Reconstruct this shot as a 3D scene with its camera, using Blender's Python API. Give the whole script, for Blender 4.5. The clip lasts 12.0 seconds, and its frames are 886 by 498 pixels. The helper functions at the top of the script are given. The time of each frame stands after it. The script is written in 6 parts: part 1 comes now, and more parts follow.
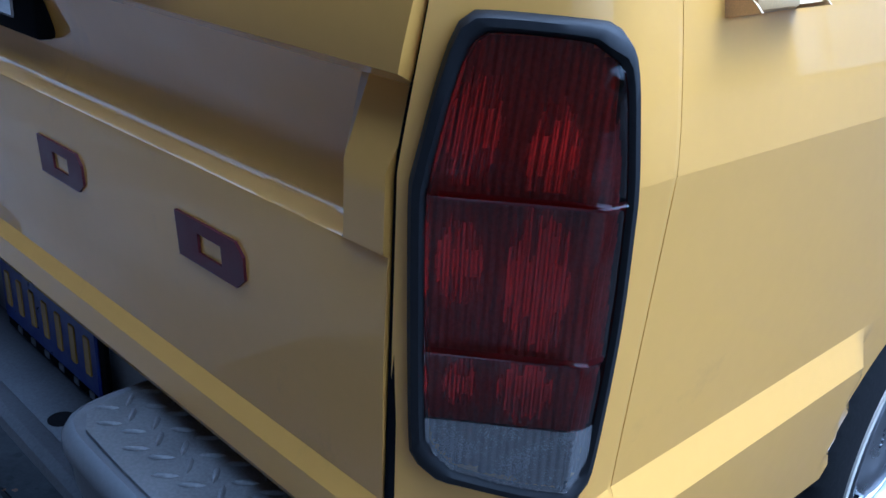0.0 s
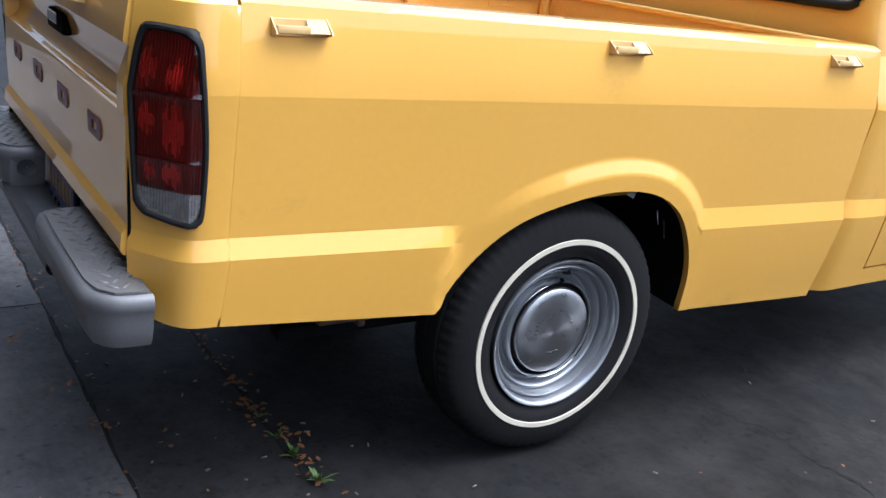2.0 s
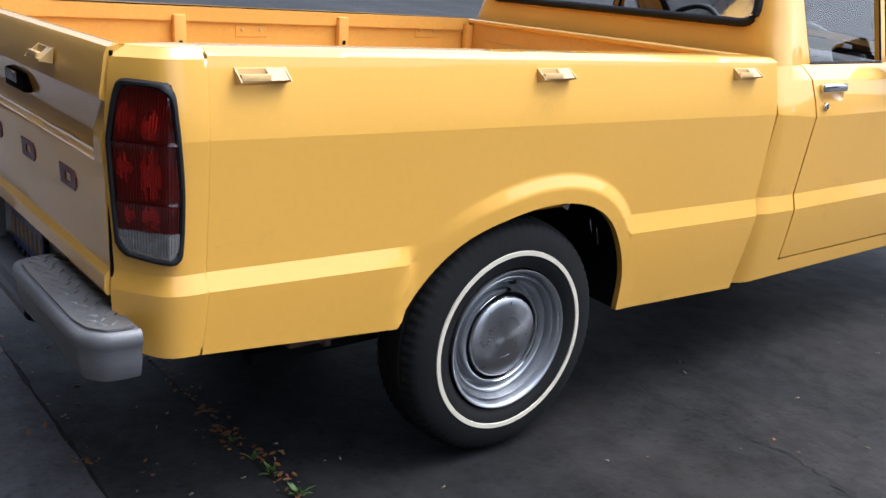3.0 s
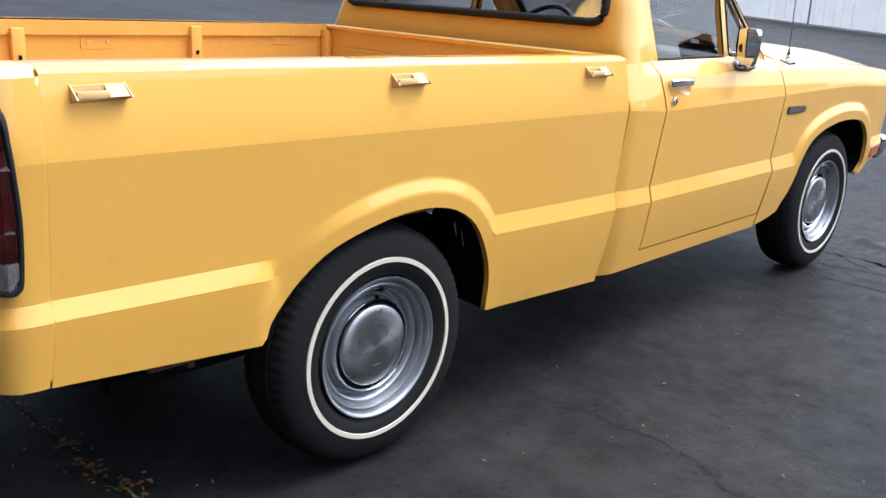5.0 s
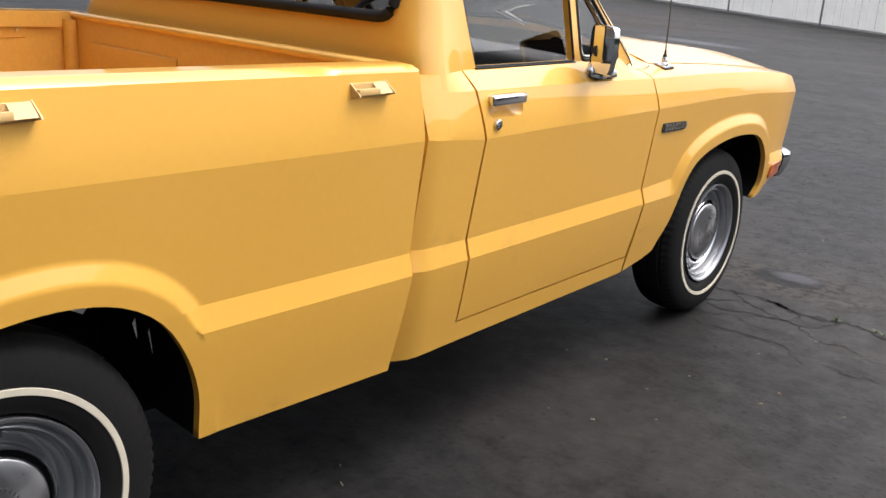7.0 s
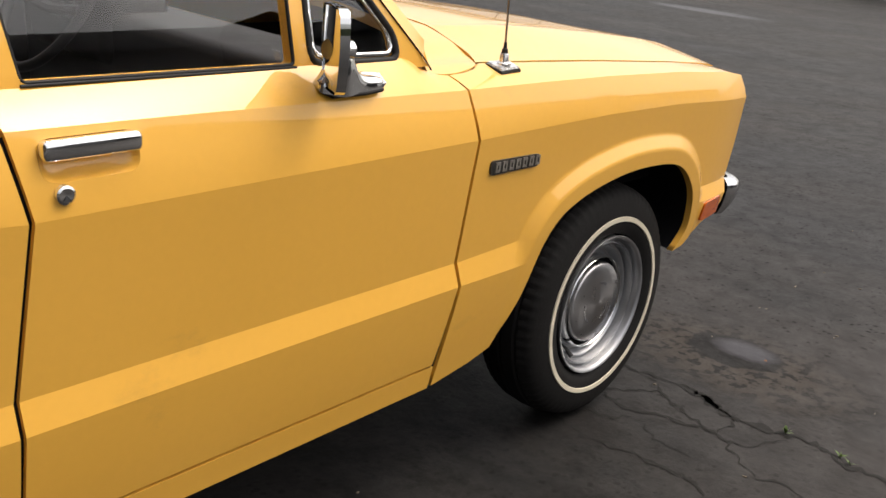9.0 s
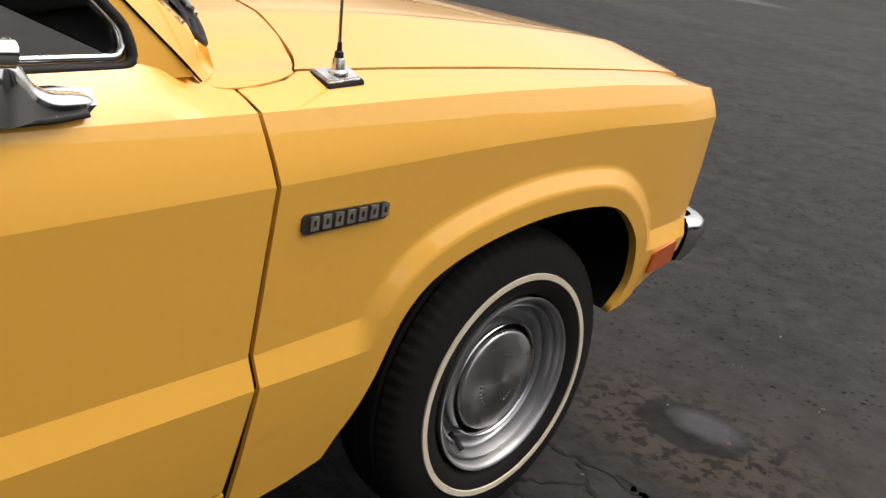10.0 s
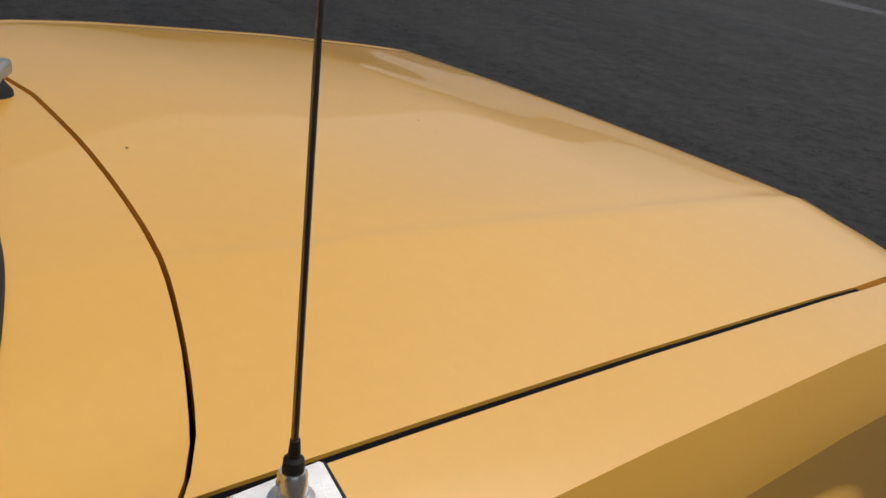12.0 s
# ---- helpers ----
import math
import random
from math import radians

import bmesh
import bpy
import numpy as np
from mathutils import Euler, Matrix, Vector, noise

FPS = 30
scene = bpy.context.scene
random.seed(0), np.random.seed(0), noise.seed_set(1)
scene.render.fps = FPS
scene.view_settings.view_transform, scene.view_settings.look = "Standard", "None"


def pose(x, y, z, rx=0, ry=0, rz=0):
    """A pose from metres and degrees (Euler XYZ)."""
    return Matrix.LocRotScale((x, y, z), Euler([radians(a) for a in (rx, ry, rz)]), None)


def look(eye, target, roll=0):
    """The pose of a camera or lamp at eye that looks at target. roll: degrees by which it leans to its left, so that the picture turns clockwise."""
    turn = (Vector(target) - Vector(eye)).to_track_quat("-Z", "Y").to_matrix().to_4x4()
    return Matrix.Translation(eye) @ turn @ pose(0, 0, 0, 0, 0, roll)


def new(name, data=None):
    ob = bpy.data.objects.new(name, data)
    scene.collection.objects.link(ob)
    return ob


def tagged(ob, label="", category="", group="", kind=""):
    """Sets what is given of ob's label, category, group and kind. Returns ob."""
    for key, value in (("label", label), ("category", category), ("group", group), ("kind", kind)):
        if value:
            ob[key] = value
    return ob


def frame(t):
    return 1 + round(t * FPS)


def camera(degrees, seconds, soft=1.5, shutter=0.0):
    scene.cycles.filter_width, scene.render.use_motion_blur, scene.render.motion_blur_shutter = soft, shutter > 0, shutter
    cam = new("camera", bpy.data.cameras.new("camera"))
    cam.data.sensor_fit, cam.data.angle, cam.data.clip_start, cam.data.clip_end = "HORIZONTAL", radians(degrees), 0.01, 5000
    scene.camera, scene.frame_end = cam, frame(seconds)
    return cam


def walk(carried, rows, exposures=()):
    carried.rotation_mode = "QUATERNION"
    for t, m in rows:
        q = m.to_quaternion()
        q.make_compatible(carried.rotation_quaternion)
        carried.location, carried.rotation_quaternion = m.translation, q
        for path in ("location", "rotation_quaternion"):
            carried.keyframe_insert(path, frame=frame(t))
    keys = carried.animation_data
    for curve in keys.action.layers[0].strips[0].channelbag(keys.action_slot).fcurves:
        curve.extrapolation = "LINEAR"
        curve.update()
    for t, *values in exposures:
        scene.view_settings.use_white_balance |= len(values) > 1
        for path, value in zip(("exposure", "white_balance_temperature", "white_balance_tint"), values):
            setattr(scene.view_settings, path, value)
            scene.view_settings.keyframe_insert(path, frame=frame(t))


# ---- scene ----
cam = camera(51.1, 12.0)
PATH = [
    (0, (1.108, -1.360, 1.088), (-0.200, -0.048, 0.331), 3.1),
    (0.2, (1.232, -1.376, 1.101), (-0.143, -0.137, 0.343), 5.2),
    (0.5, (1.404, -1.345, 1.099), (-0.061, -0.265, 0.273), 8.0),
    (1, (1.689, -1.3, 1.148), (0.132, -0.336, 0.344), 5.7),
    (1.5, (2.037, -1.379, 1.188), (0.482, -0.345, 0.473), 5.3),
    (2, (2.293, -1.381, 1.203), (0.723, -0.325, 0.557), 6.4),
    (2.5, (2.384, -1.454, 1.252), (0.816, -0.349, 0.686), 5.3),
    (3, (2.394, -1.524, 1.243), (0.896, -0.337, 0.655), 3.6),
    (3.2, (2.39, -1.524, 1.243), (0.905, -0.313, 0.67), 3.2),
    (4.8, (2.388, -1.497, 1.252), (1.022, -0.145, 0.699), 3.1),
    (5, (2.405, -1.481, 1.254), (1.075, -0.101, 0.683), 2.6),
    (5.5, (2.381, -1.31, 1.252), (1.113, 0.131, 0.692), 1.8),
    (6, (2.371, -1.04, 1.246), (1.099, 0.394, 0.676), 4.3),
    (6.5, (2.268, -0.789, 1.254), (1.057, 0.696, 0.683), 3.0),
    (7, (2.146, -0.549, 1.264), (0.93, 0.921, 0.663), 3.6),
    (7.5, (2.063, -0.214, 1.26), (0.89, 1.268, 0.606), 2.6),
    (7.7, (2.066, -0.072, 1.274), (0.857, 1.39, 0.641), 3.5),
    (9.3, (1.857, 0.938, 1.255), (0.607, 2.326, 0.539), 5.1),
    (9.5, (1.825, 1.077, 1.26), (0.586, 2.456, 0.508), 6.3),
    (10, (1.738, 1.395, 1.246), (0.49, 2.776, 0.513), 6.7),
    (10.5, (1.587, 1.678, 1.291), (0.274, 2.980, 0.527), 6.5),
    (11, (1.413, 1.931, 1.336), (-0.080, 3.052, 0.620), 7.8),
    (11.5, (1.232, 2.017, 1.349), (-0.274, 3.101, 0.603), 8.8),
    (12, (1.084, 2.003, 1.348), (-0.243, 3.276, 0.562), 7.8),
]
# stops, kelvin and tint as the camera adapts
TONE = [(0, 0.46, 3950, 6), (0.5, 0.93, 4380, 8), (1, 0.85, 4760, 9), (1.5, 0.65, 5020, 9), (2, 0.46, 5370, 9), (2.5, 0.36, 5620, 9), (3.2, 0.36, 5520, 9), (4.8, 0.44, 5520, 9), (5.5, 0.44, 5620, 9), (6.5, 0.33, 6060, 9), (7, 0.18, 6370, 10), (7.7, 0.27, 6470, 10), (9.3, -0.22, 7050, 10), (10, -0.36, 7020, 10), (10.5, -0.61, 6900, 10), (11, -0.84, 6570, 9), (11.5, -1.14, 6420, 6), (12, -1.36, 6470, 8)]
walk(cam, [(t, look(eye, target, roll)) for t, eye, target, roll in PATH], TONE)

# the light: a bright overcast sky, strongest overhead, with the hidden sun high ahead
world = bpy.data.worlds.new("sky")
scene.world = world
world.use_nodes = True
nt = world.node_tree
sky = nt.nodes.new("ShaderNodeTexSky")
sky.sky_type, sky.sun_disc = "NISHITA", False
sky.sun_elevation, sky.sun_rotation = radians(62), radians(29)
sky.air_density, sky.dust_density, sky.ozone_density = 0.8, 6.0, 0.4
where = nt.nodes.new("ShaderNodeTexCoord")
split = nt.nodes.new("ShaderNodeSeparateXYZ")
cloud = nt.nodes.new("ShaderNodeMapRange")
cloud.inputs[3].default_value, cloud.inputs[4].default_value = 1.02, 1.58
veil = nt.nodes.new("ShaderNodeVectorMath")
veil.operation = "SCALE"
nt.links.new(where.outputs["Generated"], split.inputs[0])
nt.links.new(split.outputs[2], cloud.inputs[0])
nt.links.new(sky.outputs[0], veil.inputs[0])
nt.links.new(cloud.outputs[0], veil.inputs["Scale"])
grey = nt.nodes.new("ShaderNodeHueSaturation")
grey.inputs["Saturation"].default_value = 0.55
nt.links.new(veil.outputs[0], grey.inputs["Color"])
nt.links.new(grey.outputs[0], nt.nodes["Background"].inputs[0])
nt.nodes["Background"].inputs[1].default_value = 0.205
sun = new("sun", bpy.data.lights.new("sun", "SUN"))
sun.data.energy, sun.data.angle, sun.data.color = 1.2, radians(150), (1.0, 0.95, 0.87)
sun.matrix_world = look((1.8, 3.2, 7.0), (0, 0, 0))

# ---- materials ----


def mat(name, color, rough=0.5, metal=0.0, coat=0.0, coat_rough=0.05, spec=0.5, grain=None, bump=0.0, bump_scale=80.0, var=0.0, var_scale=6.0, trans=0.0, ior=1.45):
    """A node material: base colour varied at two scales, roughness wear and a fine relief."""
    m = bpy.data.materials.new(name)
    m.use_nodes = True
    nodes, links = m.node_tree.nodes, m.node_tree.links
    b = nodes["Principled BSDF"]
    b.inputs["Base Color"].default_value = (*color, 1)
    b.inputs["Roughness"].default_value = rough
    b.inputs["Metallic"].default_value = metal
    b.inputs["Coat Weight"].default_value = coat
    b.inputs["Coat Roughness"].default_value = coat_rough
    b.inputs["Specular IOR Level"].default_value = spec
    b.inputs["Transmission Weight"].default_value = trans
    b.inputs["IOR"].default_value = ior
    co = nodes.new("ShaderNodeTexCoord")
    if var:
        n1, n2 = nodes.new("ShaderNodeTexNoise"), nodes.new("ShaderNodeTexNoise")
        n1.inputs["Scale"].default_value, n1.inputs["Detail"].default_value = var_scale, 6
        n2.inputs["Scale"].default_value, n2.inputs["Detail"].default_value = var_scale * 23, 4
        add = nodes.new("ShaderNodeMath")
        add.operation = "ADD"
        ramp = nodes.new("ShaderNodeMapRange")
        ramp.inputs[1].default_value, ramp.inputs[2].default_value = 0.7, 1.3
        ramp.inputs[3].default_value, ramp.inputs[4].default_value = 1 - var, 1 + var
        mul = nodes.new("ShaderNodeVectorMath")
        mul.operation = "SCALE"
        mul.inputs[0].default_value = color
        for n in (n1, n2):
            links.new(co.outputs["Object"], n.inputs["Vector"])
        links.new(n1.outputs[0], add.inputs[0])
        links.new(n2.outputs[0], add.inputs[1])
        links.new(add.outputs[0], ramp.inputs[0])
        links.new(ramp.outputs[0], mul.inputs["Scale"])
        links.new(mul.outputs[0], b.inputs["Base Color"])
        rr = nodes.new("ShaderNodeMapRange")
        rr.inputs[1].default_value, rr.inputs[2].default_value = 0.3, 0.7
        rr.inputs[3].default_value, rr.inputs[4].default_value = max(0, rough - 0.08), min(1, rough + 0.08)
        links.new(n1.outputs[0], rr.inputs[0])
        links.new(rr.outputs[0], b.inputs["Roughness"])
    if bump:
        n3, bp = nodes.new("ShaderNodeTexNoise"), nodes.new("ShaderNodeBump")
        n3.inputs["Scale"].default_value, n3.inputs["Detail"].default_value = bump_scale, 5
        bp.inputs["Strength"].default_value, bp.inputs["Distance"].default_value = bump, 0.002
        links.new(co.outputs["Object"], n3.inputs["Vector"])
        links.new(n3.outputs[0], bp.inputs["Height"])
        links.new(bp.outputs[0], b.inputs["Normal"])
    return m


YELLOW = mat("yellow_paint", (0.80, 0.428, 0.062), rough=0.5, coat=1.0, coat_rough=0.025, var=0.018, var_scale=2.5)
YELLOW.node_tree.nodes["Principled BSDF"].inputs["Coat IOR"].default_value = 1.52


def soil(m, colour, most):
    """Thin dirt over a paint: sparse smears and specks."""
    nodes, links = m.node_tree.nodes, m.node_tree.links
    b = nodes["Principled BSDF"]
    was = b.inputs["Base Color"].links[0].from_socket
    co, warp, blotch, spread, mix = (nodes.new(k) for k in ("ShaderNodeTexCoord", "ShaderNodeMapping", "ShaderNodeTexNoise", "ShaderNodeMapRange", "ShaderNodeMix"))
    warp.inputs["Rotation"].default_value, warp.inputs["Scale"].default_value = (0, 0, 0.4), (1.0, 0.45, 0.7)
    blotch.inputs["Scale"].default_value, blotch.inputs["Detail"].default_value, blotch.inputs["Roughness"].default_value = 7.0, 8, 0.66
    for k, v in zip((1, 2, 3, 4), (0.63, 0.72, 0.0, most)):
        spread.inputs[k].default_value = v
    mix.data_type = "RGBA"
    mix.inputs[7].default_value = (*colour, 1)
    links.new(co.outputs["Object"], warp.inputs[0])
    links.new(warp.outputs[0], blotch.inputs["Vector"])
    links.new(blotch.outputs[0], spread.inputs[0])
    links.new(spread.outputs[0], mix.inputs[0])
    links.new(was, mix.inputs[6])
    links.new(mix.outputs[2], b.inputs["Base Color"])


soil(YELLOW, (0.52, 0.29, 0.06), 0.35)
BEDPAINT = mat("bed_paint", (0.66, 0.34, 0.055), rough=0.55, coat=0.3, coat_rough=0.25, var=0.07, var_scale=4, bump=0.05)
RUBBER = mat("black_rubber", (0.011, 0.011, 0.012), rough=0.6, spec=0.35, var=0.2, var_scale=8)
TYRE = mat("tyre_rubber", (0.010, 0.0095, 0.0095), rough=0.72, spec=0.25, var=0.3, var_scale=9, bump=0.25, bump_scale=120)
WHITE = mat("whitewall", (0.66, 0.60, 0.48), rough=0.6, var=0.08, var_scale=20)
RIM = mat("silver_wheel_paint", (0.42, 0.43, 0.45), rough=0.36, metal=0.8, var=0.08, var_scale=14, coat=0.3)
CHROME = mat("chrome", (0.78, 0.79, 0.80), rough=0.07, metal=1.0, var=0.04, var_scale=12)
BRUSHED = mat("brushed_cap", (0.42, 0.42, 0.43), rough=0.33, metal=1.0, var=0.06, var_scale=30)
CAPMARK = mat("cap_lettering", (0.30, 0.30, 0.31), rough=0.4, metal=1.0)
turned_ = BRUSHED.node_tree.nodes.new("ShaderNodeTangent")
turned_.direction_type, turned_.axis = "RADIAL", "X"
BRUSHED.node_tree.links.new(turned_.outputs[0], BRUSHED.node_tree.nodes["Principled BSDF"].inputs["Tangent"])
BRUSHED.node_tree.nodes["Principled BSDF"].inputs["Anisotropic"].default_value = 0.75
BUMPER = mat("silver_bumper_paint", (0.17, 0.17, 0.175), rough=0.46, metal=0.3, var=0.10, var_scale=9, bump=0.05)
DARKSTEP = mat("dark_worn_step", (0.075, 0.075, 0.08), rough=0.5, metal=0.3, var=0.25, var_scale=11, bump=0.1)
TREAD = mat("worn_tread_plate", (0.20, 0.195, 0.19), rough=0.5, metal=0.4, var=0.22, var_scale=12, bump=0.1)
BLACK = mat("flat_black", (0.006, 0.006, 0.007), rough=0.9, spec=0.1, var=0.2)
TRIM = mat("dark_vinyl", (0.018, 0.017, 0.018), rough=0.5, var=0.15, bump=0.2, bump_scale=300)
TAN = mat("bracket_paint", (0.62, 0.40, 0.15), rough=0.5, coat=0.3, var=0.12, var_scale=30)
MAROON = mat("maroon_vinyl", (0.10, 0.012, 0.018), rough=0.4, var=0.15, var_scale=25)
AMBER = mat("amber_lens", (0.55, 0.10, 0.008), rough=0.15, coat=1.0, var=0.2, var_scale=60)
GLASS = mat("window_glass", (0.98, 0.99, 0.99), rough=0.0, trans=1.0, ior=1.1, coat=1.0, coat_rough=0.0)
SCREEN = mat("windscreen_pane", (0.90, 0.93, 0.93), rough=0.0, trans=1.0, ior=1.15, coat=1.0, coat_rough=0.01)
SCREEN.node_tree.nodes["Principled BSDF"].inputs["Coat IOR"].default_value = 2.1
REDLENS = mat("red_lens", (0.70, 0.016, 0.010), rough=0.05, coat=1.0, coat_rough=0.02, trans=1.0, ior=1.25)
CLEARLENS = mat("clear_lens", (0.36, 0.35, 0.345), rough=0.15, coat=1.0, trans=0.6, ior=1.35, var=0.1, var_scale=40)
# bright and dim lamp backing: the inner gleam is put into two materials
GLEAM_METAL = mat("lamp_gleam_metal", (0.90, 0.84, 0.78), rough=0.20, metal=1.0)
HOUSING = mat("shaded_lamp_housing", (0.16, 0.12, 0.10), rough=0.4, metal=0.3, var=0.3, var_scale=14)
PLATE = mat("blue_plate", (0.01, 0.02, 0.16), rough=0.35, var=0.12, var_scale=40)
GOLD = mat("plate_yellow", (0.34, 0.21, 0.04), rough=0.4)

GLASS.node_tree.nodes["Principled BSDF"].inputs["Coat IOR"].default_value = 1.75

# ---- building helpers ----


def part(name, bm, material, parent=None, label="", smooth=30):
    """Links a bmesh as one mesh object, under a thing or a part."""
    me = bpy.data.meshes.new(name)
    bmesh.ops.recalc_face_normals(bm, faces=bm.faces)
    bm.to_mesh(me)
    bm.free()
    me.materials.append(material)
    if smooth:
        me.shade_smooth()
        me.set_sharp_from_angle(angle=radians(smooth))
    else:
        me.polygons.foreach_set("use_smooth", [True] * len(me.polygons))
    ob = new(name, me)
    ob.parent = parent
    if label:
        tagged(ob, label)
    return ob


def empty(name, label="", category="", parent=None, group=""):
    ob = new(name)
    ob.empty_display_size = 0.1
    ob.parent = parent
    return tagged(ob, label, category, group)


def box(x0, x1, y0, y1, z0, z1, bevel=0.0, seg=2, bm=None):
    """A box, its edges rounded."""
    own = bmesh.new()
    bmesh.ops.create_cube(own, size=1, matrix=Matrix.LocRotScale(((x0 + x1) / 2, (y0 + y1) / 2, (z0 + z1) / 2), None, (abs(x1 - x0), abs(y1 - y0), abs(z1 - z0))))
    if bevel:
        bmesh.ops.bevel(own, geom=own.edges[:], offset=bevel, segments=seg, affect="EDGES", profile=0.5)
    return merged(bm, own)


def merged(bm, own):
    if bm is None:
        return own
    me = bpy.data.meshes.new("tmp")
    own.to_mesh(me)
    own.free()
    bm.from_mesh(me)
    bpy.data.meshes.remove(me)
    return bm


def lathe(profile, centre, seg=72, axis="x", bm=None, closed=False):
    """Turns a profile of (out, radius) about an axis through centre."""
    own = bmesh.new()
    rings = []
    for o, r in profile:
        ring = []
        for k in range(seg):
            a = 2 * math.pi * k / seg
            c, s = r * math.cos(a), r * math.sin(a)
            p = {"x": (o, c, s), "y": (c, o, s), "z": (c, s, o)}[axis]
            ring.append(own.verts.new(Vector(centre) + Vector(p)))
        rings.append(ring)
    pairs = list(zip(rings, rings[1:])) + ([(rings[-1], rings[0])] if closed else [])
    for a, b in pairs:
        for k in range(seg):
            own.faces.new((a[k], a[(k + 1) % seg], b[(k + 1) % seg], b[k]))
    if not closed:
        for ring, r in ((rings[0], profile[0][1]), (rings[-1], profile[-1][1])):
            if r < 0.02:
                own.faces.new(ring)
    return merged(bm, own)


def tube(points, radius, seg=8, bm=None, taper=1.0):
    """A round bar along points."""
    own = bmesh.new()
    pts = [Vector(p) for p in points]
    rings = []
    for i, p in enumerate(pts):
        d = (pts[min(i + 1, len(pts) - 1)] - pts[max(i - 1, 0)]).normalized()
        u = d.cross((0, 0, 1)) if abs(d.z) < 0.9 else d.cross((1, 0, 0))
        u.normalize()
        v = d.cross(u)
        r = radius * (1 + (taper - 1) * i / (len(pts) - 1))
        rings.append([own.verts.new(p + r * (math.cos(2 * math.pi * k / seg) * u + math.sin(2 * math.pi * k / seg) * v)) for k in range(seg)])
    for a, b in zip(rings, rings[1:]):
        for k in range(seg):
            own.faces.new((a[k], a[(k + 1) % seg], b[(k + 1) % seg], b[k]))
    own.faces.new(rings[0])
    own.faces.new(rings[-1])
    return merged(bm, own)


def lerp(table, y):
    return float(np.interp(y, [p[0] for p in table], [p[1] for p in table]))


def smooth_line(points, step):
    """Points along a rounded curve through the given ones (Catmull-Rom)."""
    pts = [Vector((*p, 0)[:3]) for p in points]
    out = []
    for i in range(len(pts) - 1):
        a, b, c, d = pts[max(i - 1, 0)], pts[i], pts[i + 1], pts[min(i + 2, len(pts) - 1)]
        n = max(1, round((c - b).length / step))
        for k in range(n):
            t = k / n
            out.append(0.5 * ((2 * b) + (c - a) * t + (2 * a - 5 * b + 4 * c - d) * t * t + (3 * b - a - 3 * c + d) * t ** 3))
    out.append(pts[-1])
    return [(p.x, p.y) if len(points[0]) == 2 else p for p in out]


def inside(poly, y, z):
    hit = False
    for (ya, za), (yb, zb) in zip(poly, poly[1:] + poly[:1]):
        if (za > z) != (zb > z) and y < (yb - ya) * (z - za) / (zb - za) + ya:
            hit = not hit
    return hit


def away(line, y, z):
    best = 9.0
    for (ya, za), (yb, zb) in zip(line, line[1:]):
        dy, dz = yb - ya, zb - za
        t = max(0, min(1, ((y - ya) * dy + (z - za) * dz) / (dy * dy + dz * dz + 1e-12)))
        best = min(best, math.hypot(y - ya - t * dy, z - za - t * dz))
    return best


def sheet(outline, place, step, creases=(), holes=(), soft=(), rim=0.012, inward=(-1, 0, 0), bm=None):
    """A pressed panel: a flat outline, meshed finely with its creases as edges, put in space by place(u, v), its rim folded inward."""
    from mathutils.geometry import delaunay_2d_cdt
    verts, edges, faces = [], [], []

    def loop(poly, close):
        first = len(verts)
        dense = []
        pts = poly + (poly[:1] if close else [])
        for (a, b), (c, d) in zip(pts, pts[1:]):
            n = max(1, round(math.hypot(c - a, d - b) / step))
            dense += [(a + (c - a) * k / n, b + (d - b) * k / n) for k in range(n)]
        if not close:
            dense.append(pts[-1])
        verts.extend(Vector(p) for p in dense)
        ids = list(range(first, len(verts)))
        edges.extend(zip(ids, ids[1:]))
        if close:
            edges.append((ids[-1], ids[0]))

    loop(list(outline), True)
    for h in holes:
        loop(list(h), True)
    crease_from = len(edges)
    for c in creases:
        loop(list(c), False)
    crease_to = len(edges)
    for c in soft:
        loop(list(c), False)
    lines = [list(outline) + [outline[0]]] + [list(h) + [h[0]] for h in holes] + [list(c) for c in creases] + [list(c) for c in soft]
    us, vs = [p[0] for p in outline], [p[1] for p in outline]
    for i in range(1, int((max(us) - min(us)) / step)):
        for j in range(1, int((max(vs) - min(vs)) / step)):
            u, v = min(us) + (i + 0.5 * (j % 2)) * step, min(vs) + j * step
            if inside(list(outline), u, v) and not any(inside(list(h), u, v) for h in holes) and min(away(l, u, v) for l in lines) > step * 0.4:
                verts.append(Vector((u, v)))
    co, es, fs, _, was, _ = delaunay_2d_cdt(verts, edges, faces, 0, 1e-5)
    own = bmesh.new()
    made = [own.verts.new(place(p.x, p.y)) for p in co]
    for f in fs:
        cu, cv = sum(co[i].x for i in f) / 3, sum(co[i].y for i in f) / 3
        (ax, ay), (bx, by), (ex, ey) = [co[i][:2] for i in f[:3]]
        thin = abs((bx - ax) * (ey - ay) - (ex - ax) * (by - ay)) < step * step * 0.004
        if not thin and inside(list(outline), cu, cv) and not any(inside(list(h), cu, cv) for h in holes):
            own.faces.new([made[i] for i in f])
    for (i, j), old in zip(es, was):
        if any(crease_from <= k < crease_to for k in old):
            e = own.edges.get((made[i], made[j]))
            if e:
                e.smooth = False
    bmesh.ops.delete(own, geom=[v for v in own.verts if not v.link_faces], context="VERTS")
    if rim:
        rimmed = [e for e in own.edges if e.is_boundary]
        for e in rimmed:
            e.smooth = False
        got = bmesh.ops.extrude_edge_only(own, edges=rimmed)
        for g in got["geom"]:
            if isinstance(g, bmesh.types.BMVert):
                g.co += Vector(inward(g.co) if callable(inward) else inward) * rim
    return merged(bm, own)


def flipped(place):
    return lambda u, v: Vector((-place(u, v)[0], *place(u, v)[1:]))


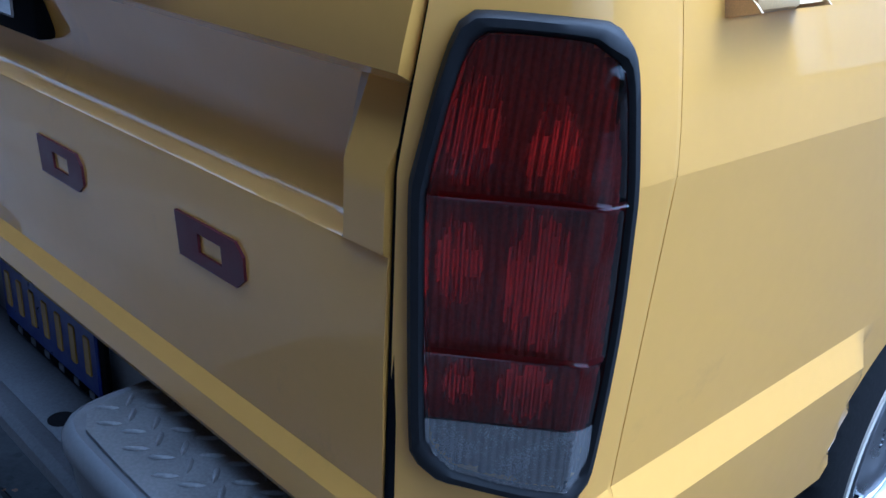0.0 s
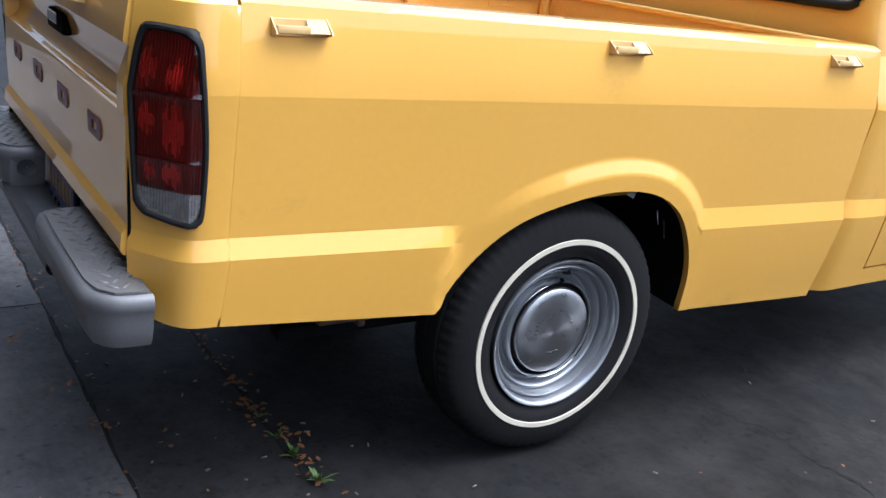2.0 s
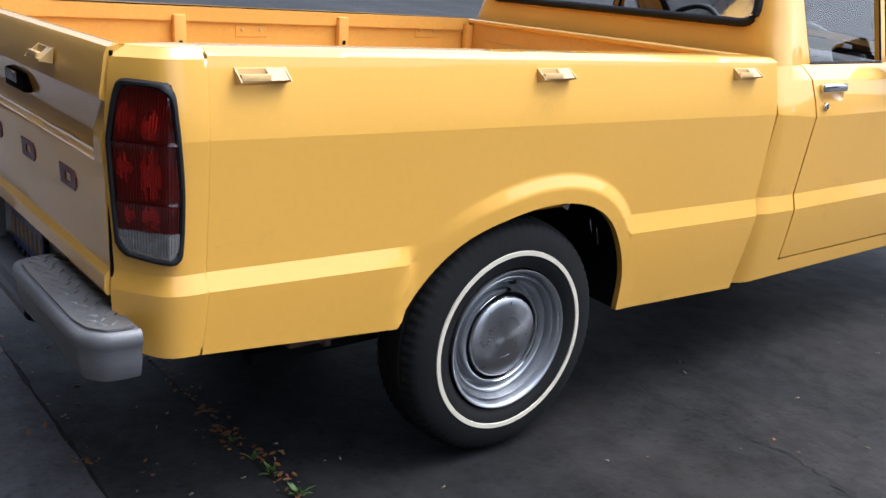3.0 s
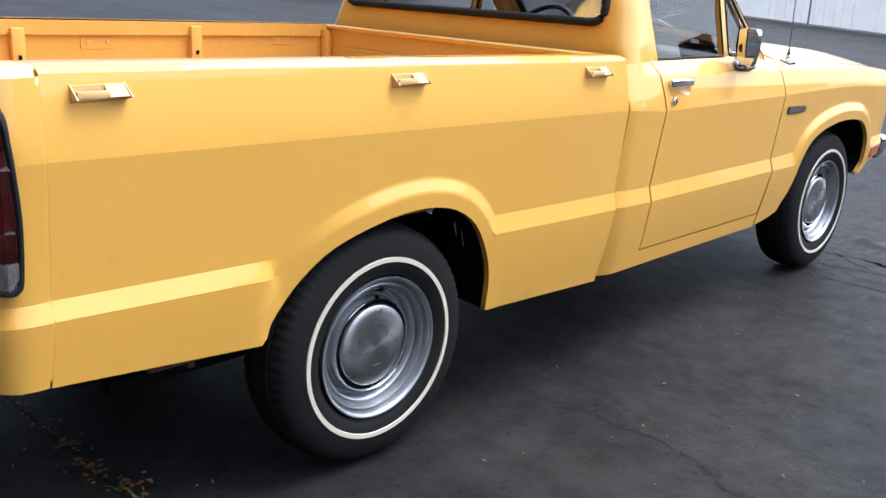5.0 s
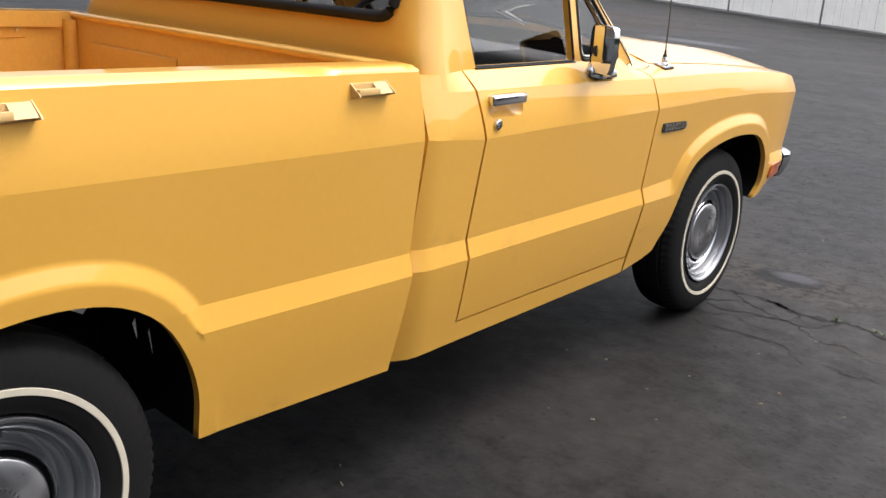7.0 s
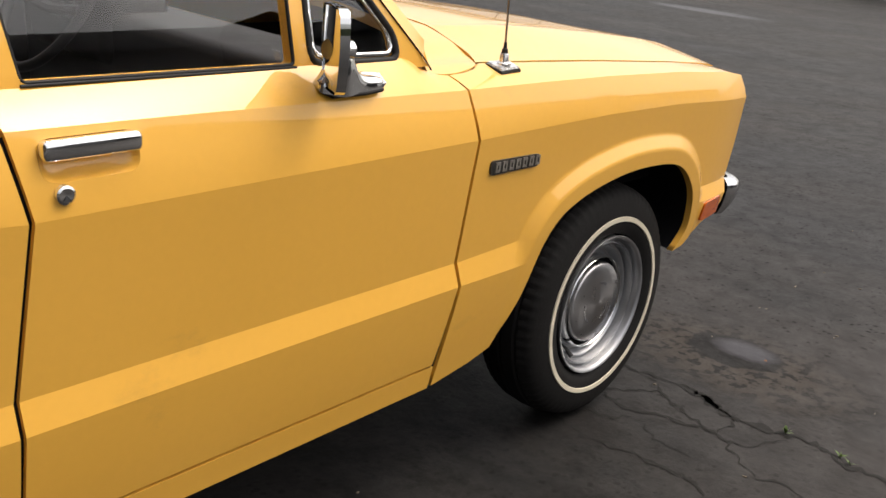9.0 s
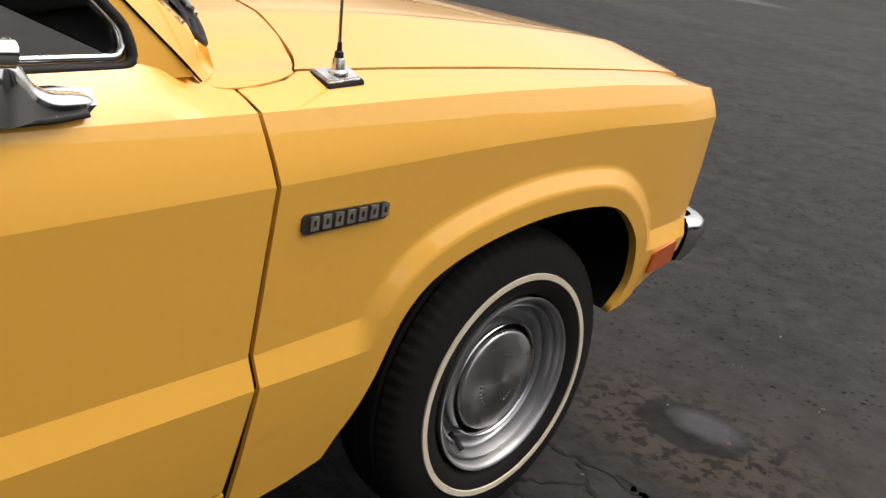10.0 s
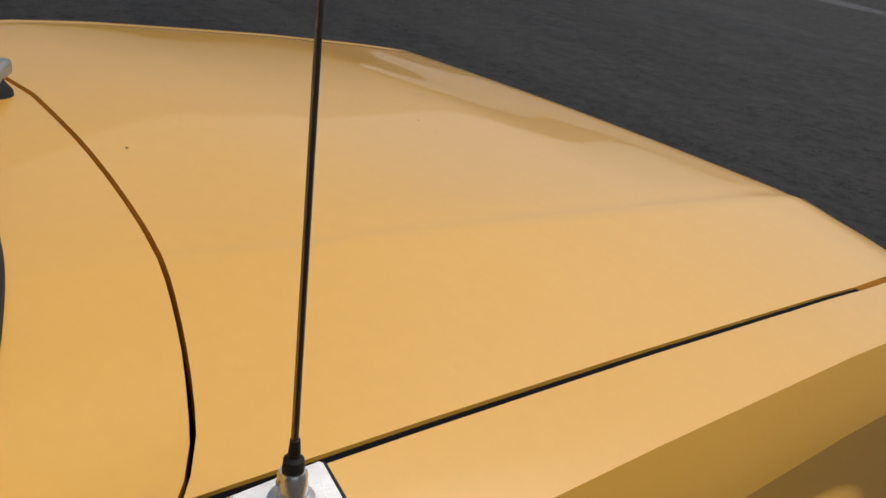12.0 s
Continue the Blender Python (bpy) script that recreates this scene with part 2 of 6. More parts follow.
# ---- the lines of the truck's body: y ahead, z up, the right side at +x ----
BELT = [(-1.0, 0.906), (-0.82, 0.902), (1.0, 0.866), (1.22, 0.847), (2.11, 0.848), (2.57, 0.852), (2.9, 0.846), (3.33, 0.822)]
MOULD_UP = [(-1.0, 0.645), (-0.83, 0.642), (-0.34, 0.629), (0.40, 0.616), (0.98, 0.601), (1.19, 0.595), (2.1, 0.594), (2.3, 0.600), (3.05, 0.588), (3.33, 0.584)]
MOULD_LOW = [(-1.0, 0.608), (-0.83, 0.605), (-0.33, 0.588), (0.40, 0.565), (0.98, 0.549), (1.19, 0.546), (2.1, 0.546), (2.3, 0.545), (3.05, 0.548), (3.33, 0.546)]
SHOULDER = [(-1.0, 1.058), (-0.82, 1.056), (1.0, 1.018), (1.02, 0.965), (1.5, 0.958), (2.1, 0.943), (2.33, 0.940), (2.58, 0.935), (2.92, 0.922), (3.2, 0.902), (3.33, 0.882)]
BOTTOM = [(-1.0, 0.475), (-0.85, 0.472), (-0.36, 0.432), (0.41, 0.33), (0.95, 0.306), (1.0, 0.312), (2.05, 0.316), (2.2, 0.36), (3.05, 0.43), (3.33, 0.53)]
ARCH_REAR = smooth_line([(-0.362, 0.43), (-0.272, 0.545), (-0.163, 0.626), (-0.012, 0.671), (0.123, 0.682), (0.235, 0.661), (0.316, 0.609), (0.37, 0.529), (0.40, 0.44), (0.406, 0.332)], 0.03)
ARCH_FRONT = smooth_line([(2.236, 0.352), (2.312, 0.472), (2.374, 0.602), (2.475, 0.665), (2.66, 0.700), (2.85, 0.697), (2.96, 0.667), (3.04, 0.59), (3.066, 0.50), (3.05, 0.455), (3.01, 0.418)], 0.03)


def step01(a, b, v):
    t = max(0.0, min(1.0, (v - a) / (b - a)))
    return t * t * (3 - 2 * t)


def side_x(y, z):
    """How far out the side lies at a place along and up."""
    zb, zu, zl = lerp(BELT, y), lerp(MOULD_UP, y), lerp(MOULD_LOW, y)
    zs = lerp(SHOULDER, y)
    if z >= zb:
        base = 0.79 - 0.026 * ((z - zb) / max(0.05, zs - zb)) ** 1.3
    else:
        base = float(np.interp(z, [0.28, 0.42, zu, zb], [0.742, 0.760, 0.777, 0.79]))
    ramp = max(0.0, min(1.0, (zu - z) / (zu - zl)))
    low = ramp * 0.018 * (1 - 0.35 * step01(zl, 0.3, z))
    on = 1 - step01(-0.352, -0.328, y) + step01(0.385, 0.40, y)
    if y > 2.2:
        on = 1 - step01(2.30, 2.33, y) + step01(3.05, 3.09, y)
    flare = 0.0
    if -0.45 < y < 0.6:
        d = away(ARCH_REAR, y, z)
        flare = 0.015 * max(0.0, min(1.0, (0.076 - d) / 0.036)) * step01(-0.30, -0.02, y)
    elif 2.0 < y < 3.35:
        d = away(ARCH_FRONT, y, z)
        flare = 0.019 * max(0.0, min(1.0, (0.076 - d) / 0.036)) * step01(2.2, 2.3, y)
    nose = 0.0 if y < 3.1 else 0.022 * ((y - 3.1) / 0.23) ** 2
    return base + max(low * max(0, min(1, on)), flare) - nose


def offset_line(line, d):
    out = []
    for i, (y, z) in enumerate(line):
        (ya, za), (yb, zb) = line[max(i - 1, 0)], line[min(i + 1, len(line) - 1)]
        dy, dz = yb - ya, zb - za
        n = math.hypot(dy, dz)
        out.append((y - dz / n * d, z + dy / n * d))
    return out


ROLL = [[(y, lerp(SHOULDER, y) + d) for y in np.linspace(1.02, 3.33, 60)] for d in (0.0, 0.02, 0.04)]
CREASES = [BELT, MOULD_UP, MOULD_LOW, SHOULDER]
FLARES = [offset_line(a, d) for a in (ARCH_REAR, ARCH_FRONT) for d in (0.040, 0.046, 0.034, 0.070, 0.076, 0.082)]


def bed_place(y, v):
    """Bed side: flat to the shoulder, then rolled over onto the rail."""
    zs = lerp(SHOULDER, y)
    if v <= zs:
        return Vector((side_x(y, v), y, v))
    t = v - zs
    x0 = side_x(y, zs)
    if t < 0.03:
        a = t / 0.03 * math.pi / 2
        return Vector((x0 - 0.018 * (1 - math.cos(a)), y, zs + 0.014 * math.sin(a)))
    return Vector((x0 - 0.018 - (t - 0.03), y, zs + 0.014))


HOOD_EDGE = [(2.09, 0.974), (2.22, 0.973), (2.4, 0.965), (2.66, 0.951), (3.02, 0.927), (3.2, 0.911), (3.28, 0.899), (3.38, 0.873)]


def corner_x(z):
    """How far out the plain rear corner of the cab lies above the belt."""
    return 0.79 - 0.2945 * (z - 0.866)


def cab_place(y, v):
    """Cab and fender side, running into the plain corner behind the door."""
    p = door_place(y, v)
    if y < 1.235 and p.z > 0.866:
        w = 1 - step01(1.09, 1.235, y)
        p.x += (corner_x(p.z) - (0.016 * ((1.055 - y) / 0.055) ** 2 if y < 1.055 else 0) - p.x) * w
    return p


def door_place(y, v):
    """Cab and fender side: to the shoulder, then a softly leaning top."""
    zs = lerp(SHOULDER, y)
    if v <= zs:
        return Vector((side_x(y, v) - (0.016 * ((1.055 - y) / 0.055) ** 2 if y < 1.055 else 0), y, v))
    t = min(1.0, (v - zs) / 0.06)
    x0 = side_x(y, zs)
    if y < 1.95:
        return Vector((x0 + (0.716 - x0) * t, y, zs + (1.005 - zs) * (t ** 0.9)))
    k = step01(1.95, 2.06, y)
    top = 1.005 * (1 - k) + lerp(HOOD_EDGE, y) * k
    x1 = 0.716 - 0.0345 * k - (0.0 if y < 3.1 else 0.02 * ((y - 3.1) / 0.23) ** 2)
    return Vector((x0 + (x1 - x0) * t, y, zs + (top - zs) * (t ** 0.8)))


def bottom_run(a, b, arch=None):
    """The lower edge from a to b, going up and over an arch."""
    if arch is None:
        return [(a, lerp(BOTTOM, a)), (b, lerp(BOTTOM, b))]
    return [(a, lerp(BOTTOM, a))] + list(arch) + [(b, lerp(BOTTOM, b))]


# ---- the ground ----
def ground_z(x, y):
    far = min(60.0, max(0.0, math.hypot(x, y - 1.2) - 5.0))
    return 0.013 * far + 0.02 * min(40.0, max(0.0, -x - 4))


def node(tree, kind, **values):
    n = tree.nodes.new(kind)
    for key, value in values.items():
        n.inputs[key.replace("_", " ")].default_value = value
    return n


def asphalt(name, dark, light, rough):
    """Worn asphalt: broad patches, brown tint, dark pits and pale specks, a fine stony relief."""
    m = bpy.data.materials.new(name)
    m.use_nodes = True
    t = m.node_tree
    link, b = t.links.new, t.nodes["Principled BSDF"]
    at = t.nodes.new("ShaderNodeTexCoord").outputs["Object"]
    patch = node(t, "ShaderNodeTexNoise", Scale=0.8, Detail=10, Roughness=0.70, Distortion=0.7)
    fine = node(t, "ShaderNodeTexNoise", Scale=55, Detail=6, Roughness=0.7)
    tint = node(t, "ShaderNodeTexNoise", Scale=1.7, Detail=5, Roughness=0.6)
    pits = node(t, "ShaderNodeTexVoronoi", Scale=48, Randomness=1)
    where = node(t, "ShaderNodeTexNoise", Scale=2.3, Detail=7, Roughness=0.75)
    grit = node(t, "ShaderNodeTexVoronoi", Scale=75, Randomness=1)
    for n in (patch, fine, tint, pits, where, grit):
        link(at, n.inputs["Vector"])
    ramp = t.nodes.new("ShaderNodeValToRGB")
    ramp.color_ramp.elements[0].position, ramp.color_ramp.elements[0].color = 0.33, (dark * 1.02, dark, dark * 1.02, 1)
    ramp.color_ramp.elements[1].position, ramp.color_ramp.elements[1].color = 0.68, (light * 1.02, light * 0.985, light * 0.98, 1)
    link(patch.outputs[0], ramp.inputs[0])

    def mapped(source, a, b_, c, d):
        r = node(t, "ShaderNodeMapRange")
        for k, v in zip((1, 2, 3, 4), (a, b_, c, d)):
            r.inputs[k].default_value = v
        link(source, r.inputs[0])
        return r.outputs[0]

    def mixed(kind, factor, a, b_):
        n = t.nodes.new("ShaderNodeMix")
        n.data_type, n.blend_type = "RGBA", kind
        if isinstance(factor, float):
            n.inputs[0].default_value = factor
        else:
            link(factor, n.inputs[0])
        link(a, n.inputs[6])
        if isinstance(b_, tuple):
            n.inputs[7].default_value = b_
        else:
            link(b_, n.inputs[7])
        return n.outputs[2]

    def times(a, b_):
        n = t.nodes.new("ShaderNodeMath")
        n.operation = "MULTIPLY"
        link(a, n.inputs[0])
        link(b_, n.inputs[1])
        return n.outputs[0]

    def ring(cx, cy, rx, ry, warp):
        """Distance from a stain's middle, 1 at its uneven edge."""
        off, size, far, wob, add = (t.nodes.new(k) for k in ("ShaderNodeVectorMath", "ShaderNodeVectorMath", "ShaderNodeVectorMath", "ShaderNodeTexNoise", "ShaderNodeMath"))
        off.operation, size.operation, far.operation = "SUBTRACT", "MULTIPLY", "LENGTH"
        off.inputs[1].default_value, size.inputs[1].default_value = (cx, cy, 0), (1 / rx, 1 / ry, 0)
        wob.inputs["Scale"].default_value, wob.inputs["Detail"].default_value, wob.inputs["Roughness"].default_value = 13, 7, 0.7
        link(at, off.inputs[0])
        link(off.outputs[0], size.inputs[0])
        link(size.outputs[0], far.inputs[0])
        link(at, wob.inputs["Vector"])
        add.operation = "MULTIPLY_ADD"
        link(wob.outputs[0], add.inputs[0])
        add.inputs[1].default_value = warp
        link(far.outputs["Value"], add.inputs[2])
        return add.outputs[0]

    mottle = node(t, "ShaderNodeTexNoise", Scale=9, Detail=8, Roughness=0.72)
    streak = node(t, "ShaderNodeTexNoise", Scale=1.0, Detail=6, Roughness=0.6)
    bent = t.nodes.new("ShaderNodeMapping")
    bent.inputs["Rotation"].default_value, bent.inputs["Scale"].default_value = (0, 0, 0.5), (0.5, 3.2, 1)
    link(at, mottle.inputs["Vector"])
    link(at, bent.inputs[0])
    link(bent.outputs[0], streak.inputs["Vector"])
    col = mixed("MIX", mapped(tint.outputs[0], 0.5, 0.75, 0.0, 0.5), ramp.outputs[0], (light * 1.0, light * 0.86, light * 0.74, 1))
    col = mixed("OVERLAY", 0.55, col, mottle.outputs[0])
    col = mixed("OVERLAY", 0.55, col, streak.outputs[0])
    col = mixed("OVERLAY", 0.55, col, fine.outputs[0])
    # a paler area beside and ahead of the truck
    pale_area = ring(2.7, 5.2, 1.5, 3.0, 0.7)
    col = mixed("MIX", mapped(pale_area, 0.85, 1.75, 0.42, 0.0), col, (0.066, 0.062, 0.061, 1))
    # long soft bands left by tyres and rain, brown and blue-grey
    turn_ = t.nodes.new("ShaderNodeMapping")
    turn_.inputs["Rotation"].default_value = (0, 0, radians(-37))
    turn_.inputs["Scale"].default_value = (0.16, 1.0, 1.0)
    link(at, turn_.inputs[0])
    band = node(t, "ShaderNodeTexNoise", Scale=1.1, Detail=4, Roughness=0.55)
    link(turn_.outputs[0], band.inputs["Vector"])
    col = mixed("MIX", mapped(band.outputs[0], 0.50, 0.62, 0.0, 0.55), col, (light * 0.50, light * 0.53, light * 0.60, 1))
    col = mixed("MIX", mapped(band.outputs[0], 0.36, 0.48, 0.45, 0.0), col, (light * 1.16, light * 1.03, light * 0.97, 1))
    # pale dried pools and leaf dirt far ahead
    for cx, cy, rx, ry in ((-8.0, 11.7, 0.95, 0.36), (-7.4, 7.5, 0.5, 0.2), (-5.0, 14.4, 1.0, 0.3)):
        col = mixed("MIX", mapped(ring(cx, cy, rx, ry, 0.8), 1.0, 1.6, 0.8, 0.0), col, (0.085, 0.088, 0.098, 1))
    dirt = node(t, "ShaderNodeTexNoise", Scale=6.0, Detail=6, Roughness=0.7)
    link(at, dirt.inputs["Vector"])
    col = mixed("MIX", times(mapped(ring(-8.5, 17.0, 3.4, 2.2, 0.6), 0.5, 1.6, 1.0, 0.0), mapped(dirt.outputs[0], 0.50, 0.62, 0.0, 0.7)), col, (0.085, 0.038, 0.018, 1))
    # broken surface ahead of the truck: scattered pits of many sizes
    place = t.nodes.new("ShaderNodeSeparateXYZ")
    link(at, place.inputs[0])
    rough_zone = mapped(place.outputs[1], 3.3, 4.1, 0.35, 1.0)
    pick = t.nodes.new("ShaderNodeSeparateColor")
    link(pits.outputs["Color"], pick.inputs[0])
    size_ = mapped(pick.outputs[0], 0.45, 1.0, 0.0, 0.52)
    ragged = t.nodes.new("ShaderNodeMath")
    ragged.operation = "MULTIPLY_ADD"
    link(fine.outputs[0], ragged.inputs[0])
    ragged.inputs[1].default_value = 0.9
    link(pits.outputs[0], ragged.inputs[2])
    deep = t.nodes.new("ShaderNodeMath")
    deep.operation = "SUBTRACT"
    link(size_, deep.inputs[0])
    link(ragged.outputs[0], deep.inputs[1])
    hole = times(mapped(deep.outputs[0], -0.45, -0.30, 0.0, 0.75), times(mapped(where.outputs[0], 0.35, 0.55, 0.0, 1.0), rough_zone))
    col = mixed("MIX", hole, col, (0.004, 0.0035, 0.0035, 1))
    pale = times(mapped(grit.outputs[0], 0.05, 0.14, 0.7, 0.0), mapped(fine.outputs[0], 0.58, 0.66, 0.0, 1.0))
    col = mixed("MIX", pale, col, (0.13, 0.12, 0.115, 1))
    # the dried puddle: sandy margin, damp specks, dark rim, pale film
    around = ring(0.85, 3.36, 0.42, 0.24, 1.1)
    col = mixed("MIX", mapped(around, 1.0, 1.7, 0.55, 0.0), col, (0.050, 0.040, 0.031, 1))
    blots = node(t, "ShaderNodeTexNoise", Scale=26, Detail=4, Roughness=0.6)
    link(at, blots.inputs["Vector"])
    col = mixed("MIX", times(mapped(around, 1.2, 1.9, 1.0, 0.0), mapped(blots.outputs[0], 0.51, 0.57, 0.0, 0.95)), col, (0.005, 0.0042, 0.004, 1))
    pool = ring(0.845, 3.43, 0.150, 0.112, 0.9)
    col = mixed("MIX", mapped(pool, 1.42, 1.52, 0.95, 0.0), col, (0.0055, 0.005, 0.005, 1))
    film = ring(0.865, 3.468, 0.112, 0.070, 0.7)
    col = mixed("MIX", mapped(film, 0.95, 1.45, 0.85, 0.0), col, (0.052, 0.052, 0.060, 1))
    # old oil beside the door and under the engine
    for cx, cy, q in ((1.29, 1.84, 0.075), (0.99, 2.39, 0.085), (1.10, 1.30, 0.05), (1.62, 1.25, 0.05), (1.75, 2.05, 0.06), (1.35, 2.45, 0.05)):
        oil = ring(cx, cy, q * 1.3, q * 0.75, 1.3)
        col = mixed("MIX", times(mapped(oil, 1.2, 1.7, 0.75, 0.0), mapped(blots.outputs[0], 0.42, 0.56, 0.2, 1.0)), col, (0.008, 0.0075, 0.0075, 1))
    link(col, b.inputs["Base Color"])
    gloss = t.nodes.new("ShaderNodeMath")
    gloss.operation = "MULTIPLY"
    link(mapped(hole, 0.0, 0.7, 0.135, 0.03), gloss.inputs[0])
    link(mapped(mottle.outputs[0], 0.35, 0.65, 0.55, 1.35), gloss.inputs[1])
    link(gloss.outputs[0], b.inputs["Specular IOR Level"])
    link(mapped(patch.outputs[0], 0.3, 0.7, rough - 0.06, rough + 0.12), b.inputs["Roughness"])
    high = t.nodes.new("ShaderNodeMath")
    high.operation = "SUBTRACT"
    link(fine.outputs[0], high.inputs[0])
    soft_hole = t.nodes.new("ShaderNodeMath")
    soft_hole.operation = "MULTIPLY"
    soft_hole.inputs[1].default_value = 0.25
    link(hole, soft_hole.inputs[0])
    link(soft_hole.outputs[0], high.inputs[1])
    bump = node(t, "ShaderNodeBump", Strength=0.4, Distance=0.004)
    link(high.outputs[0], bump.inputs["Height"])
    link(bump.outputs[0], b.inputs["Normal"])
    return m


ASPHALT = asphalt("worn_asphalt", 0.0062, 0.027, 0.56)
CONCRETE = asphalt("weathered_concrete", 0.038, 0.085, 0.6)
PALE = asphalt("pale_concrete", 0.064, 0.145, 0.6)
DARKSLAB = asphalt("darker_concrete", 0.013, 0.030, 0.6)
CRACK = mat("crack_dirt", (0.005, 0.0045, 0.004), rough=0.9, var=0.3, var_scale=40)

bm = bmesh.new()
radii = [0.0, 1.0, 2.0, 3.0, 4.0, 5.0, 6.5, 8.5, 11, 15, 20, 26, 34, 45, 65, 150, 400, 1200]
rows = [[bm.verts.new((r * math.cos(2 * math.pi * k / 64), 1.2 + r * math.sin(2 * math.pi * k / 64), 0)) for k in range(64)] if r else [bm.verts.new((0, 1.2, 0))] for r in radii]
for v in bm.verts:
    v.co.z = ground_z(v.co.x, v.co.y)
for k in range(64):
    bm.faces.new((rows[0][0], rows[1][k], rows[1][(k + 1) % 64]))
for a, b in zip(rows[1:], rows[2:]):
    for k in range(64):
        bm.faces.new((a[k], b[k], b[(k + 1) % 64], a[(k + 1) % 64]))
tagged(part("ground", bm, ASPHALT), "dark worn asphalt parking lot with cracks and stains", "ground", kind="structure")

# ---- the truck ----
truck = empty("pickup_truck", "yellow two-door compact pickup truck with whitewall tyres parked on asphalt", "pickup truck")


def zs(y):
    return lerp(SHOULDER, y)


# the rear corner in plan, from the bed's seam round to the tailgate gap
CORNER = smooth_line([(0.79, -0.8305), (0.79, -0.862), (0.785, -0.892), (0.768, -0.918), (0.738, -0.941), (0.706, -0.964), (0.685, -0.981)], 0.006)
RUN = [0.0]
for (xa, ya), (xb, yb) in zip(CORNER, CORNER[1:]):
    RUN.append(RUN[-1] + math.hypot(xb - xa, yb - ya))
LONG = RUN[-1]


# the lamp's own plan: a flat side strip and a flat rear face meeting in one crease
BEND = 0.0745


def lamp_plan(s):
    """The lamp's plan line at s, with its crease at BEND."""
    ends = [(float(np.interp(q, RUN, [p[0] for p in CORNER])), float(np.interp(q, RUN, [p[1] for p in CORNER]))) for q in (0.040, 0.188)]
    knee = (0.7865, -0.9025)
    if s < BEND:
        return tuple(ends[0][k] + (knee[k] - ends[0][k]) * (s - 0.040) / (BEND - 0.040) for k in (0, 1))
    return tuple(knee[k] + (ends[1][k] - knee[k]) * (s - BEND) / (0.188 - BEND) for k in (0, 1))


def lamp_place(s, z, out=0.0):
    """On the tail lamp: as corner_place, over the creased plan."""
    x, y = lamp_plan(s)
    (xa, ya), (xb, yb) = lamp_plan(s - 0.003), lamp_plan(s + 0.003)
    n = Vector((-(yb - ya), xb - xa, 0)).normalized()
    k = (side_x(-0.86, min(z, 1.056)) - 0.79) * (1 - 0.5 * s / LONG) + out
    y += (1 - s / LONG) * float(np.interp(z, [0.465, 0.605, 0.642, 0.902, 1.06], [-0.0125, -0.0005, 0.0005, 0.0075, 0.0135]))
    x += (min(s, LONG) / LONG) ** 2 * 0.026 * min(1, max(0, (z - 0.91) / 0.13))
    return Vector((x, y, z)) + n * k


def corner_place(s, z, out=0.0):
    """On the rear corner: s along it from the seam, z up, out away from it."""
    x, y = float(np.interp(s, RUN, [p[0] for p in CORNER])), float(np.interp(s, RUN, [p[1] for p in CORNER]))
    e = 0.004
    dx = float(np.interp(s + e, RUN, [p[0] for p in CORNER])) - float(np.interp(s - e, RUN, [p[0] for p in CORNER]))
    dy = float(np.interp(s + e, RUN, [p[1] for p in CORNER])) - float(np.interp(s - e, RUN, [p[1] for p in CORNER]))
    n = Vector((-dy, dx, 0)).normalized()
    k = (side_x(-0.86, min(z, 1.056)) - 0.79) * (1 - 0.5 * s / LONG) + out
    y += (1 - s / LONG) * float(np.interp(z, [0.465, 0.605, 0.642, 0.902, 1.06], [-0.0125, -0.0005, 0.0005, 0.0075, 0.0135]))
    if z > 1.05:
        k -= 0.018 * min(1, (z - 1.05) / 0.02) ** 2
    x += (min(s, LONG) / LONG) ** 2 * 0.026 * min(1, max(0, (z - 0.91) / 0.13))
    return Vector((x, y, z)) + n * k


def rounded(poly, r=0.03, n=5):
    """A polygon with its corners rounded."""
    out = []
    for i, p in enumerate(poly):
        a, b, c = Vector(poly[i - 1]), Vector(p), Vector(poly[(i + 1) % len(poly)])
        u, v = (a - b), (c - b)
        k = min(r, u.length * 0.45, v.length * 0.45)
        s, e = b + u.normalized() * k, b + v.normalized() * k
        for j in range(n + 1):
            t = j / n
            q = s * (1 - t) ** 2 + b * 2 * t * (1 - t) + e * t * t
            out.append((q.x, q.y))
    return out


def tidy(place, side):
    return place if side == 1 else flipped(place)


def strip(a, b, cols=1, bm=None):
    """A ruled face between two lines of as many points."""
    own = bmesh.new()
    rows = [[own.verts.new(Vector(p).lerp(Vector(q), k / cols)) for k in range(cols + 1)] for p, q in zip(a, b)]
    for r1, r2 in zip(rows, rows[1:]):
        for k in range(cols):
            own.faces.new((r1[k], r1[k + 1], r2[k + 1], r2[k]))
    return merged(bm, own)


